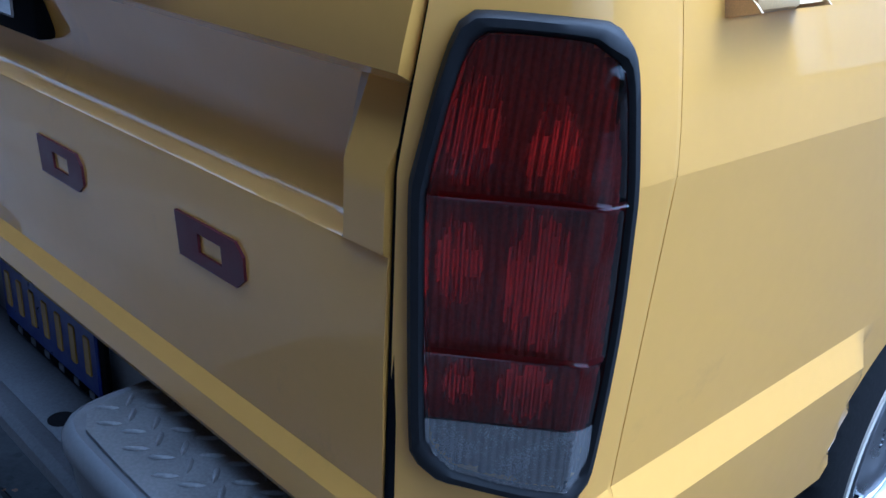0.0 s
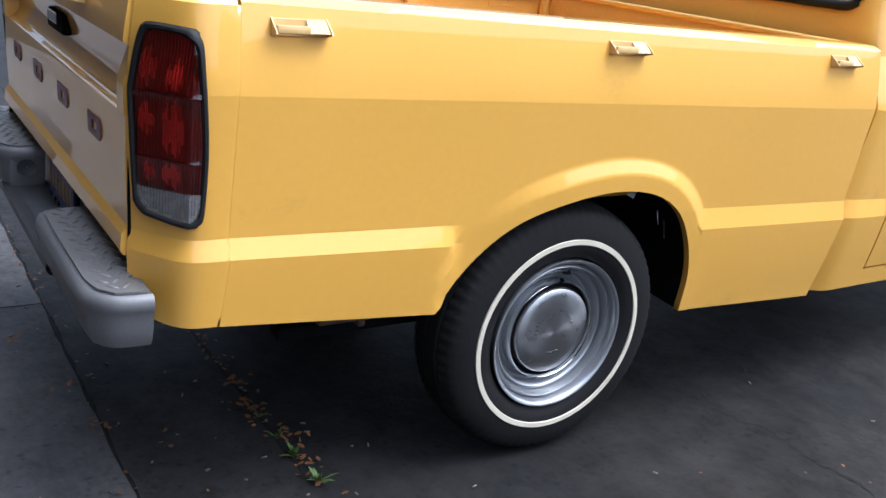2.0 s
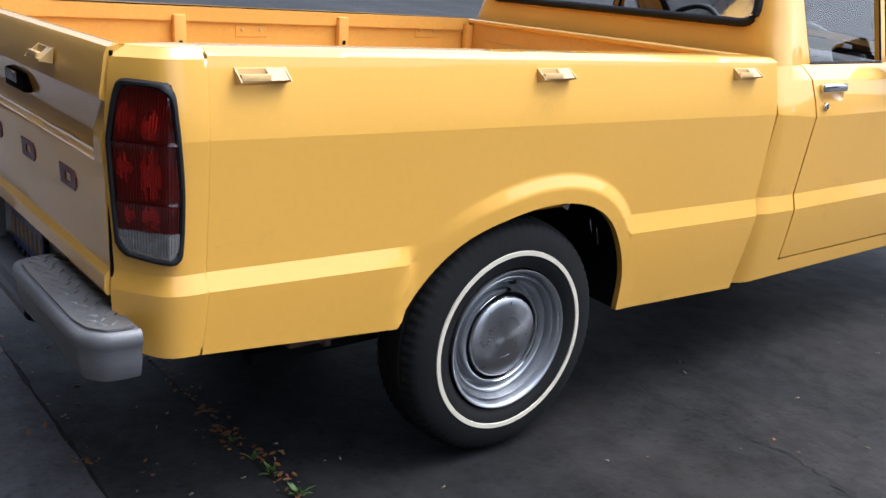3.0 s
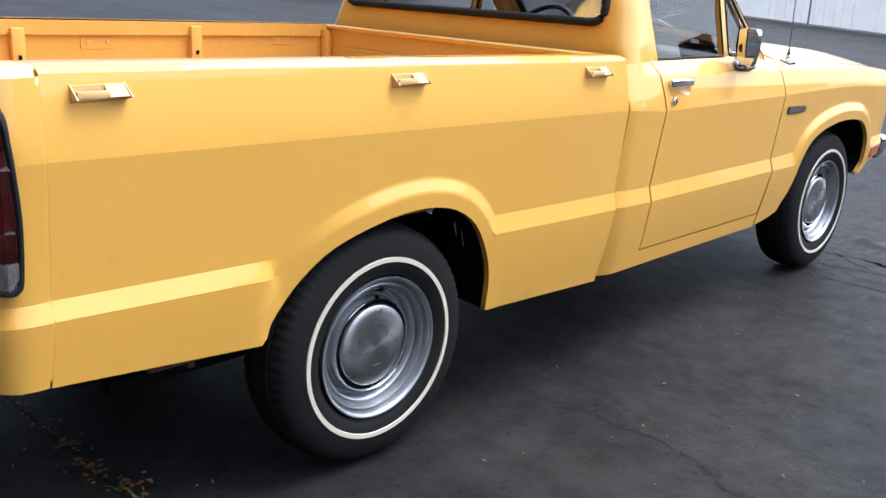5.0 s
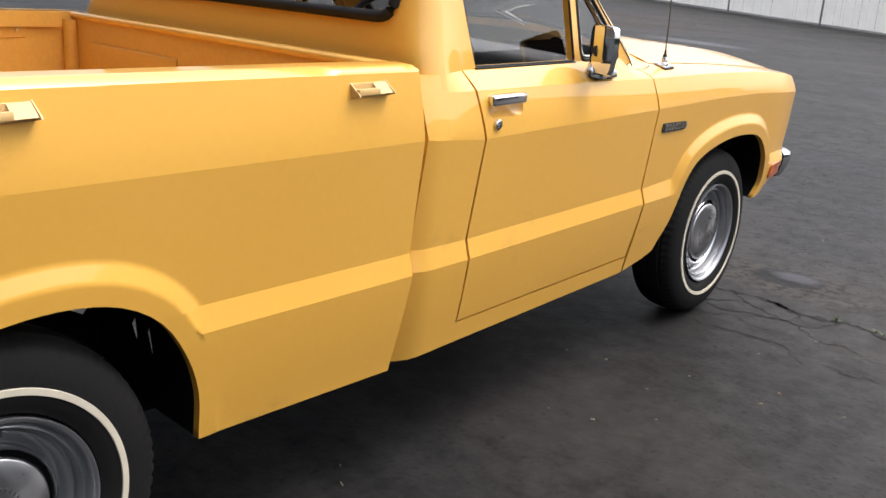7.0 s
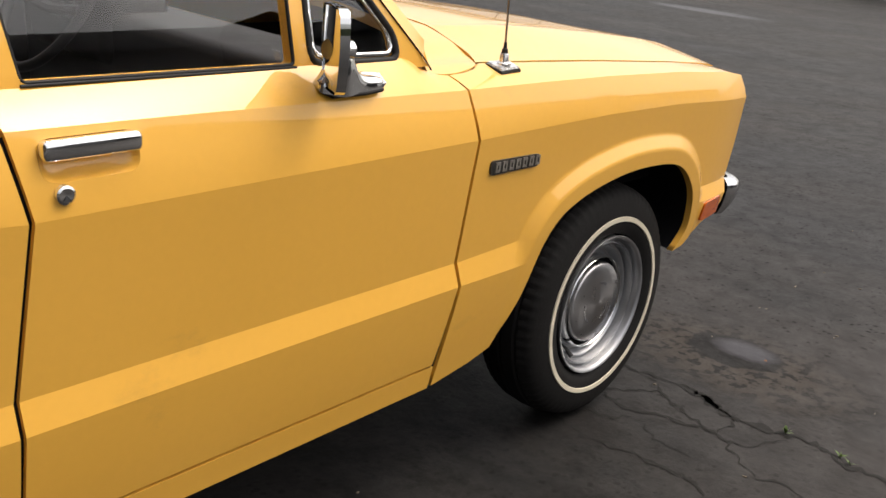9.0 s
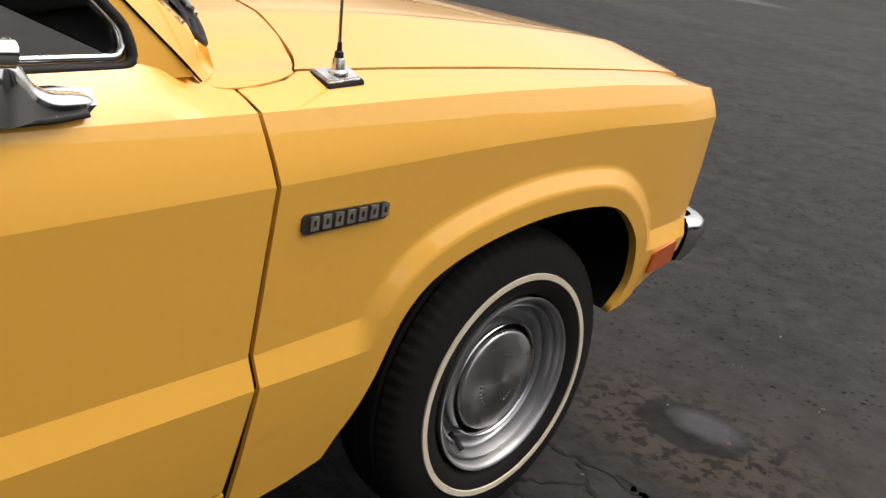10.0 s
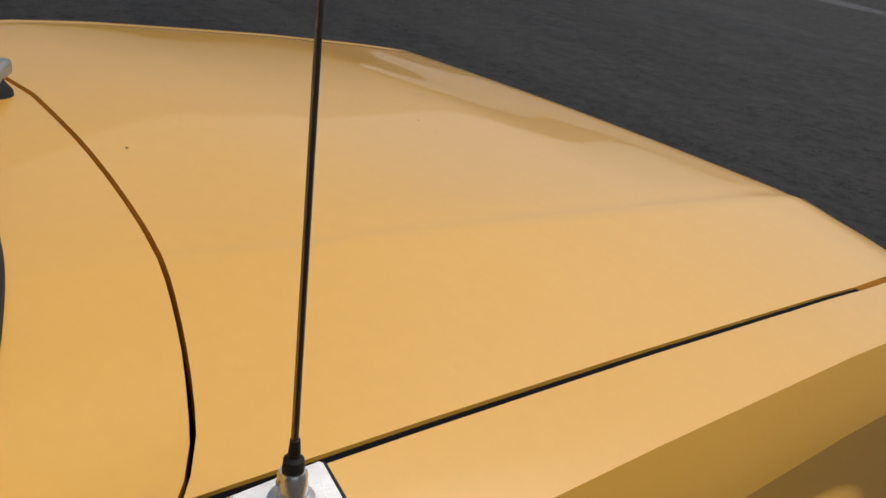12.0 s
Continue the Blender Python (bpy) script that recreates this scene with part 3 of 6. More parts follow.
def bracket(place, name="tie_down"):
    """A pressed tie-down: a plate with two ears, a bar across and two screws. x along, y out, z up."""
    b = empty(name, parent=truck)
    b.matrix_basis = place @ Matrix.Diagonal((0.92, 0.9, 0.92, 1))
    part("plate", box(-0.056, 0.056, 0.0, 0.003, -0.017, 0.016, 0.0012, 1), TAN, b)
    part("ramp", strip([(x, 0.003, 0.014) for x in (-0.055, -0.013)], [(x, 0.026, -0.012) for x in (-0.055, -0.013)], 2), TAN, b)
    for s in (1, -1):
        bm = bmesh.new()
        f = [bm.verts.new(p) for p in ((s * 0.055, 0.001, 0.018), (s * 0.055, 0.001, -0.017), (s * 0.055, 0.032, -0.015), (s * 0.055, 0.028, -0.009))]
        g = [bm.verts.new(v.co + Vector((s * 0.003, 0, 0))) for v in f]
        bm.faces.new(f)
        bm.faces.new(g[::-1])
        for i in range(4):
            bm.faces.new((f[i], g[i], g[(i + 1) % 4], f[(i + 1) % 4]))
        bmesh.ops.recalc_face_normals(bm, faces=bm.faces[:])
        part("ear", bm, TAN, b)
    part("bar", box(-0.014, 0.054, 0.012, 0.027, -0.014, 0.002, 0.003, 2), TAN, b)
    return b


for side in (1, -1):
    inn = (-side, 0, 0)
    # bed side, with its rail rolled inward
    low = bottom_run(-0.838, 0.95, ARCH_REAR)
    top = [(0.985, 0.542), (0.985, 0.598), (1.003, 0.866), (1.0, zs(1.0) + 0.085), (-0.812, zs(-0.82) + 0.085), (-0.812, 1.056), (-0.818, 0.902), (-0.825, 0.642), (-0.826, 0.605)]
    part("bed_side", sheet(low + top, tidy(bed_place, side), 0.026, CREASES, soft=FLARES[:6], rim=0.018, inward=inn), YELLOW, truck, smooth=0)
    # cab side behind the door, and the rocker under it
    low = [(0.965, 0.310), (1.2, 0.312), (2.045, 0.314), (2.05, 0.366), (1.186, 0.368)]
    rear = [(1.19, 0.536), (1.19, 0.594), (1.225, 0.846), (1.205, 0.965), (1.20, zs(1.2) + 0.06)]
    part("cab_side", sheet(low + rear + [(1.02, zs(1.02) + 0.06), (1.022, 0.866), (1.0, 0.598), (1.0, 0.542)], tidy(cab_place, side), 0.028, CREASES, soft=ROLL, rim=0.018, inward=inn), YELLOW, truck, smooth=0)
    # fender
    low = [(2.056, 0.316), (2.17, 0.334)] + list(ARCH_FRONT) + [(3.06, 0.425), (3.14, 0.472), (3.27, 0.515)]
    top = [(3.30, 0.584), (3.325, 0.70), (3.333, 0.822), (3.330, zs(3.33) + 0.02), (3.324, zs(3.324) + 0.045), *[(y, zs(y) + 0.06) for y in np.linspace(3.312, 2.212, 28)], (2.176, zs(2.176) + 0.0445), (2.130, zs(2.13) + 0.037), (2.0895, zs(2.09) + 0.035), (2.0945, 0.943), (2.112, 0.847), (2.086, 0.598), (2.090, 0.546)]
    part("fender", sheet(low + top, tidy(cab_place, side), 0.026, CREASES, soft=ROLL + FLARES[6:], rim=0.018, inward=lambda p, k=side: (-k * 0.1, 0, -1) if p.z > 0.9 and p.y > 2.2 else (-k, 0, 0)), YELLOW, truck, smooth=0)
    # door
    skin = [(1.192, 0.374), (2.02, 0.372), (2.046, 0.372), (2.081, 0.546), (2.077, 0.598), (2.104, 0.847), (2.0885, 0.943), (2.0840, zs(2.086) + 0.035), (2.062, zs(2.06) + 0.040), (2.044, zs(2.042) + 0.052), (2.032, zs(2.03) + 0.060), (1.208, zs(1.2) + 0.06), (1.213, 0.965), (1.233, 0.846), (1.198, 0.594), (1.198, 0.536)]
    CUP = rounded([(1.250, 0.893), (1.390, 0.893), (1.392, 0.949), (1.248, 0.949)], 0.022)
    door = part("door", sheet(skin, tidy(cab_place, side), 0.028, CREASES, holes=[CUP], soft=ROLL, rim=0.018, inward=inn), YELLOW, truck, smooth=0)
    # chrome pull handle in its cup, and the lock
    x0 = side_x(1.32, 0.935)
    h = box(x0 - 0.002, x0 + 0.02, 1.25, 1.39, 0.922, 0.95, 0.008, 3)
    part("door_handle", h if side == 1 else box(-x0 - 0.02, -x0 + 0.002, 1.25, 1.39, 0.922, 0.95, 0.008, 3), CHROME, door, "chrome pull handle")
    pan = bmesh.new()
    rows_ = []
    for size_, deep_ in ((1.0, 0.0), (0.93, 0.007), (0.78, 0.0125), (0.45, 0.015), (0.05, 0.016)):
        rows_.append([pan.verts.new(tidy(lambda y, z: cab_place(y, z) - Vector((deep_, 0, 0)), side)(1.32 + (y - 1.32) * size_, 0.921 + (z - 0.921) * size_)) for y, z in CUP])
    for r1, r2 in zip(rows_, rows_[1:]):
        for k in range(len(CUP)):
            pan.faces.new((r1[k], r1[(k + 1) % len(CUP)], r2[(k + 1) % len(CUP)], r2[k]))
    pan.faces.new(rows_[-1])
    part("handle_cup", pan, YELLOW, door, smooth=60)
    x1 = side_x(1.275, 0.878)
    part("keyhole", lathe([(side * 0.0, 0.0135), (side * 0.007, 0.013), (side * 0.009, 0.010), (side * 0.008, 0.004), (side * 0.007, 0.001)], (side * x1, 1.275, 0.878), 24), CHROME, door)
    # flat black strips behind the shut lines, keeping the gaps dark
    for seam in (
        [(1.189, 0.371), (1.194, 0.536), (1.194, 0.594), (1.229, 0.846), (1.209, 0.955)],
        [(2.050, 0.345), (2.0855, 0.546), (2.0815, 0.598), (2.108, 0.847), (2.0915, 0.938), (2.087, 0.975)],
        [(1.17, 0.371), (1.6, 0.370), (2.046, 0.369)],
    ):
        dense = []
        for (ya, za), (yb, zb_) in zip(seam, seam[1:]):
            dense += [(ya + (yb - ya) * k / 6, za + (zb_ - za) * k / 6) for k in range(6)]
        dense.append(seam[-1])
        flat_ = seam[0][1] == 0.371 and seam[-1][1] < 0.4
        dy, dz = (0.0, 0.010) if flat_ else (0.010, 0.0)
        deep = [cab_place(y, z) - Vector((0.009, 0, 0.008 if z > zs(y) - 0.004 else 0)) for y, z in dense]
        a = [(side * p.x, p.y - dy, p.z - dz) for p in deep]
        b = [(side * p.x, p.y + dy, p.z + dz) for p in deep]
        part("shut_line", strip(a, b, 1), BLACK, truck)
    # tie-downs along the rail
    for y in (-0.708, 0.067, 0.838):
        z = 1.018 - 0.018 * (y + 0.7)
        lean = Matrix.Rotation(radians(10), 4, "X")
        bracket(Matrix.Translation((side * (side_x(y, z) - 0.001), y, z)) @ Matrix.Rotation(radians(-90 * side), 4, "Z") @ lean)
    # rear corner
    outline = [(0.0, 0.472), (LONG * 0.6, 0.477), (LONG, 0.484), (LONG, 1.07), (0.0, 1.07)]
    rows_ = [[(0, z), (LONG, z)] for z in (0.605, 0.642, 0.902, 1.05)]
    inn2 = (-side * 0.1, 1, 0)
    part("rear_corner", sheet(outline, tidy(lambda s, z: corner_place(s, z), side), 0.02, rows_, rim=0.02, inward=inn2), YELLOW, truck, smooth=0)
    steps_ = np.linspace(0.0, LONG, 24)
    rim_ = [corner_place(q, 1.0695) for q in steps_]
    mid_ = [p.lerp(Vector((0.684 + 0.014 * q / LONG, -0.828 - 0.125 * q / LONG, 1.0715)), 0.25) + Vector((0, 0, 0.0018)) for p, q in zip(rim_, steps_)]
    core_ = [Vector((0.680 + 0.020 * (q / LONG) ** 2, -0.828 - 0.135 * q / LONG, 1.0715)) for q in steps_]
    both = strip([(side * p.x, p.y, p.z) for p in rim_], [(side * p.x, p.y, p.z) for p in mid_], 1)
    strip([(side * p.x, p.y, p.z) for p in mid_], [(side * p.x, p.y, p.z) for p in core_], 2, both)
    strip([(side * p.x, p.y, p.z) for p in core_], [(side * p.x, p.y, p.z - 0.02) for p in core_], 1, both)
    bmesh.ops.remove_doubles(both, verts=both.verts, dist=0.0002)
    part("corner_top", both, YELLOW, truck, smooth=50)
    # tail lamp: housing, rubber frame, red and clear lenses
    lamp = empty("tail_lamp", parent=truck)
    S0, S1 = 0.045, 0.188
    edge = [(0.078, 1.019), (0.066, 1.013), (0.059, 0.994), (0.055, 0.95), (0.051, 0.90), (0.044, 0.82), (0.043, 0.76), (0.045, 0.70), (0.049, 0.677), (0.060, 0.668), (0.10, 0.665), (0.140, 0.667), (0.158, 0.671), (0.170, 0.682), (0.176, 0.70), (0.180, 0.78), (0.183, 0.89), (0.182, 0.906), (0.180, 0.935), (0.178, 0.965), (0.174, 0.998), (0.170, 1.012), (0.162, 1.019), (0.120, 1.022), (0.086, 1.022)]
    edge = [(q, z + (0.005 * step01(0.10, 0.165, q) - 0.004 * (1 - step01(0.07, 0.10, q)) if z > 0.9 else 0.007 * step01(0.075, 0.13, q) if z < 0.69 else 0)) for q, z in edge]
    edge = smooth_line([(q + 0.006 * step01(0.10, 0.16, q), z if z < 0.9 else 0.9 + (z - 0.9) * 0.905) for q, z in edge + edge[:1]], 0.012)[:-1]
    cs, cz = sum(p[0] for p in edge) / len(edge), sum(p[1] for p in edge) / len(edge)

    def shrunk(d):
        return [(s - math.copysign(min(abs(s - cs), d), s - cs) * min(1, abs(s - cs) / 0.05), z - math.copysign(min(abs(z - cz), d), z - cz) * min(1, abs(z - cz) / 0.12)) for s, z in edge]

    frame_in = shrunk(0.0115)
    fr = bmesh.new()
    rings = [[(p, o) for p in loop_] for loop_, o in ((edge, -0.004), (edge, 0.008), (shrunk(0.003), 0.0135), (shrunk(0.008), 0.0140), (frame_in, 0.0095), (frame_in, 0.0))]
    vs = [[fr.verts.new(tidy(lambda s, z, o=o: lamp_place(s, z, o), side)(*p)) for p, o in r] for r in rings]
    for r1, r2 in zip(vs, vs[1:]):
        for k in range(len(edge)):
            fr.faces.new((r1[k], r1[(k + 1) % len(edge)], r2[(k + 1) % len(edge)], r2[k]))
    part("lamp_frame", fr, RUBBER, lamp, "black rubber lamp frame", smooth=50)
    S_IN0, S_IN1 = S0 + 0.012, S1 - 0.010

    def bulge(s, z, base):
        ridge = sum(0.0018 * max(0, 1 - abs(z - zr) / 0.003) for zr in (0.898, 0.785))
        return base + ridge

    cut = 0.731
    red = [p for p in frame_in]
    redo, clear = [], []
    for p, q in zip(red, red[1:] + red[:1]):
        (redo if p[1] >= cut else clear).append(p)
        if (p[1] - cut) * (q[1] - cut) < 0:
            t = (cut - p[1]) / (q[1] - p[1])
            m = (p[0] + t * (q[0] - p[0]), cut)
            redo.append(m)
            clear.append(m)
    bars = [[(S_IN0 + 0.004, zr - 0.003 + dz), (S_IN1 - 0.004, zr - 0.003 + dz)] for zr in (0.898, 0.785) for dz in (0.0, 0.003, 0.006)]
    part("red_lens", sheet(redo, tidy(lambda s, z: lamp_place(s, z, bulge(s, z, 0.0108)), side), 0.012, bars + [[(BEND, 0.735), (BEND, 1.012)]], rim=0.004, inward=inn2), REDLENS, lamp, "deep red plastic lamp lens", smooth=40)
    part("reverse_lens", sheet(clear, tidy(lambda s, z: lamp_place(s, z, 0.0105 + 0.0010 * math.cos(s * 1100)), side), 0.0015 * 2, [], rim=0.004, inward=inn2), CLEARLENS, lamp, "clear ribbed reversing lens", smooth=60)
    for zr in (0.898, 0.785):
        band = np.linspace(S0 + 0.012, S1 - 0.018, 16)
        lo_, hi_ = ([tidy(lambda u, v: lamp_place(u, v, 0.0096), side)(u, zr + d) for u in band] for d in (-0.0028, 0.0028))
        part("divider", strip(lo_, hi_, 1), MAROON, lamp)
    flutes = bmesh.new()
    inner = shrunk(0.0135)
    surround = bmesh.new()
    ss, zz = np.linspace(S0 + 0.008, S1 - 0.010, 110), np.linspace(0.672, 1.014, 70)
    # bright patches of streaky height, laid out as gleams inside the lens
    GLEAMS = ((0.154, 0.938, 0.017, 0.040), (0.106, 0.925, 0.016, 0.034), (0.156, 0.848, 0.015, 0.034), (0.107, 0.835, 0.021, 0.060), (0.108, 0.757, 0.018, 0.030), (0.150, 0.757, 0.012, 0.022))
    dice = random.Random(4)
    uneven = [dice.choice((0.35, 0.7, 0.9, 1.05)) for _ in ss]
    knots = {}
    for a in range(110):
        for b in range(70):
            bowl = math.cos((zz[b] - 0.841) * 52) * math.cos((ss[a] - cs) * 22)
            knots[a, b] = flutes.verts.new(tidy(lambda u, v: lamp_place(u, v, 0.0048 + 0.0011 * math.cos(u * 1100) - 0.0022 * bowl), side)(ss[a], zz[b]))
    rest = {k: surround.verts.new(v.co) for k, v in knots.items()}
    for a in range(109):
        for b in range(69):
            if inside(inner, ss[a], zz[b]):
                own_, grid_ = (flutes, knots) if any(((ss[a] - u) / p) ** 2 + ((zz[b] - v) / (q * uneven[a])) ** 2 < 1 for u, v, p, q in GLEAMS) and min(abs(zz[b] - q) for q in (0.898, 0.785)) > 0.004 else (surround, rest)
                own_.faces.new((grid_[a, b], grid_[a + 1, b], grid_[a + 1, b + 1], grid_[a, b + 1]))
    for own_ in (flutes, surround):
        bmesh.ops.delete(own_, geom=[v for v in own_.verts if not v.link_faces], context="VERTS")
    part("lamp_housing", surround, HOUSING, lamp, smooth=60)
    part("reflector_gleams", flutes, GLEAM_METAL, lamp, smooth=60)

for s in (1, -1):
    part("gap_filler", box(s * 0.69 - 0.03, s * 0.69 + 0.03, -0.935, -0.92, 0.47, 1.05), BLACK, truck)
# black weather strip showing in the gap beside the tailgate
for s in (1, -1):
    def gap_x(z):
        return s * (0.6812 + 0.0205 * min(1, max(0, (z - 0.91) / 0.13)))
    run_ = np.linspace(0.475, 1.060, 30)
    part("weather_strip", tube([(gap_x(z), -0.9745 + 0.008 * min(1, max(0, (z - 0.91) / 0.13)), z) for z in run_], 0.0042, 8), BLACK, truck, smooth=60)
# tailgate
TG = [(-0.93, 1.066), (-0.955, 1.070), (-0.972, 1.066), (-0.979, 1.055), (-0.987, 0.985), (-0.987, 0.972), (-0.963, 0.960), (-0.948, 0.905), (-0.9485, 0.884), (-0.951, 0.869), (-0.957, 0.858), (-0.966, 0.8505), (-0.9745, 0.8475), (-0.9790, 0.8445), (-0.9800, 0.838), (-0.981, 0.75), (-0.978, 0.645), (-0.989, 0.630), (-0.991, 0.60), (-0.986, 0.590), (-0.95, 0.588)]
bm = bmesh.new()
cols = [-0.677, -0.634, -0.626, -0.3, 0.0, 0.3, 0.626, 0.634, 0.677]
grid = []
for i, x in enumerate(cols):
    col = []
    for y, z in TG:
        if i in (0, 1, 7, 8) and 0.845 < z < 0.96:
            y = -0.984
        wide = x + math.copysign(0.026 * min(1, max(0, (z - 0.91) / 0.13)), x) if abs(x) > 0.65 else x
        col.append(bm.verts.new((wide, y, z)))
    grid.append(col)
for a, b in zip(grid, grid[1:]):
    for k in range(len(TG) - 1):
        bm.faces.new((a[k], b[k], b[k + 1], a[k + 1]))
for col in (grid[0], grid[-1]):
    back = [bm.verts.new((v.co.x, -0.93, v.co.z)) for v in col]
    for k in range(len(TG) - 1):
        bm.faces.new((col[k], col[k + 1], back[k + 1], back[k]))
tailgate = part("tailgate", bm, YELLOW, truck, "yellow tailgate with a pressed recess", smooth=28)
part("inner_face", box(-0.65, 0.65, -0.945, -0.93, 0.60, 1.064, 0.003), BEDPAINT, tailgate)
part("latch_handle", box(-0.085, 0.085, -0.969, -0.945, 0.895, 0.940, 0.006, 2), BLACK, tailgate, "black latch handle in the recess")
part("latch_plate", box(-0.07, 0.03, -0.972, -0.967, 0.912, 0.938, 0.003, 1), CHROME, tailgate)


def emblem(x):
    """A plain maroon block with a rounded edge and a small opening."""
    o = [(-0.050, -0.0205), (0.044, -0.0205), (0.056, -0.010), (0.054, 0.010), (0.042, 0.0205), (-0.056, 0.0205)]
    h = [(-0.016, -0.009), (0.022, -0.009), (0.020, 0.009), (-0.018, 0.009)]
    return sheet(o, lambda u, v: Vector((x + u, -0.9835, 0.7765 + v)), 0.02, holes=[h], rim=0.0035, inward=(0, 1, 0))


for x in (0.448, 0.146, -0.156, -0.458):
    part("emblem", emblem(x), MAROON, tailgate, "maroon block emblem")
for x in (0.36, -0.36):
    bracket(Matrix.Translation((x, -0.986, 1.018)) @ Matrix.Rotation(radians(180), 4, "Z") @ Matrix.Rotation(radians(6), 4, "X"))

# rear step bumper: two raised treads and a lower trough between
bumper = empty("rear_bumper", parent=truck)


def swept(path, prof, bm=None, top=None):
    """A profile of (out, z) carried along a plan path; top closes it at the first height."""
    own = bmesh.new()
    n = len(path)
    rows = []
    for i, (x, y) in enumerate(path):
        (xa, ya), (xb, yb) = path[max(i - 1, 0)], path[min(i + 1, n - 1)]
        d = Vector((xb - xa, yb - ya, 0)).normalized()
        nrm = Vector((d.y, -d.x, 0))
        rows.append([own.verts.new(Vector((x, y, z)) + nrm * o) for o, z in prof])
    for a, b in zip(rows, rows[1:]):
        for k in range(len(prof) - 1):
            own.faces.new((a[k], b[k], b[k + 1], a[k + 1]))
    if top:
        own.faces.new([r[0] for r in rows])
    return merged(bm, own)


PROF = [(-0.012, 0.553), (-0.003, 0.556), (0.004, 0.553), (0.009, 0.545), (0.010, 0.533), (0.006, 0.525), (0.003, 0.518), (0.002, 0.495), (-0.005, 0.466), (-0.012, 0.454), (-0.03, 0.449)]
for s in (1, -1):
    path = smooth_line([(0.264, -0.955), (0.266, -1.015), (0.278, -1.048), (0.31, -1.064), (0.40, -1.067), (0.70, -1.067), (0.752, -1.058), (0.782, -1.030), (0.79, -0.99), (0.79, -0.962)], 0.015)
    path = path if s == 1 else [(-x, y) for x, y in path[::-1]]
    end = swept(path, PROF, top=True)
    st = part("step", end, BUMPER, bumper, "silver painted bumper step", smooth=35)
    pad = [(0.279, -0.945), (0.279, -1.012), (0.290, -1.040), (0.318, -1.054), (0.40, -1.057), (0.69, -1.057), (0.742, -1.047), (0.772, -1.022), (0.778, -0.99), (0.775, -0.968), (0.735, -0.972), (0.705, -0.985), (0.69, -0.97), (0.685, -0.945)]
    tread = sheet(pad, lambda x, y, k=s: Vector((k * x, y, 0.5585)), 0.03, rim=0.004, inward=(0, 0, -1))
    part("tread_plate", tread, TREAD, st, "worn diamond tread plate")
    bm = bmesh.new()
    k = 0
    for i in range(18):
        for j in range(5):
            x, y = 0.295 + i * 0.0282, -1.046 + j * 0.025 + (0.0135 if i % 2 else 0)
            if not inside(pad, x, y) or away(pad + pad[:1], x, y) < 0.011:
                continue
            a = radians(48 if (i + j) % 2 else -42) * s
            u, v = Vector((math.cos(a), math.sin(a), 0)), Vector((-math.sin(a), math.cos(a), 0))
            c = Vector((s * x, y, 0.559))
            pts = [c + u * (0.0135 * p) + v * (0.0032 * q) for p, q in ((-1, 0), (-0.5, -1), (0.5, -1), (1, 0), (0.5, 1), (-0.5, 1))]
            lo = [bm.verts.new(p) for p in pts]
            hi = [bm.verts.new(c + (p - c) * 0.6 + Vector((0, 0, 0.003))) for p in pts]
            bm.faces.new(hi)
            for q in range(6):
                bm.faces.new((lo[q], lo[(q + 1) % 6], hi[(q + 1) % 6], hi[q]))
    tagged(part("raised_pattern", bm, TREAD, st, smooth=60), kind="stuff")
    # the step's inner end with its oval opening
    part("end_wall", box(s * 0.265, s * 0.280, -1.042, -0.955, 0.450, 0.55, 0.004), BUMPER, st)
    part("lamp_hole", lathe([(0.0, 0.024), (0.003, 0.024), (0.001, 0.016), (-0.004, 0.010), (-0.004, 0.001)] if s == 1 else [(0.0, 0.024), (0.004, 0.023), (0.002, 0.016), (0.0, 0.001)], (s * 0.2645 - 0.002 * s, -1.00, 0.503), 24), DARKSTEP, st)
low = [(-0.02, 0.452), (0.0, 0.456), (0.010, 0.450), (0.013, 0.438), (0.006, 0.425), (-0.01, 0.418)]
part("lower_step", swept([(-0.32, -1.046), (0.32, -1.046)], low, box(-0.32, 0.32, -1.034, -0.93, 0.425, 0.4515, 0.004)), DARKSTEP, bumper, "dark worn lower step", smooth=40)
part("bolt_hole", lathe([(0.0, 0.016), (0.001, 0.016), (0.0008, 0.001)], (0.12, -1.005, 0.4516), 20, "z"), BLACK, bumper)
part("back_plate", box(-0.65, 0.65, -0.945, -0.93, 0.43, 0.555, 0.004), BUMPER, bumper)

# licence plate in its frame, the writing as plain bars
plate = empty("licence_plate", parent=truck)
part("frame_bar", box(-0.158, 0.158, -0.962, -0.952, 0.455, 0.605, 0.006, 2), BLACK, plate, "black plate frame")
part("face", box(-0.148, 0.148, -0.966, -0.961, 0.475, 0.592, 0.003, 1), PLATE, plate, "dark blue licence plate")
for i in range(7):
    x = -0.123 + i * 0.041
    part("mark", box(x - 0.008, x + 0.008, -0.9675, -0.9655, 0.50, 0.552, 0.002, 1), GOLD, plate)
for i in range(6):
    x = -0.11 + i * 0.045
    part("frame_mark", box(x - 0.007, x + 0.007, -0.9635, -0.9615, 0.4605, 0.471, 0.001, 1), CAPMARK, plate)

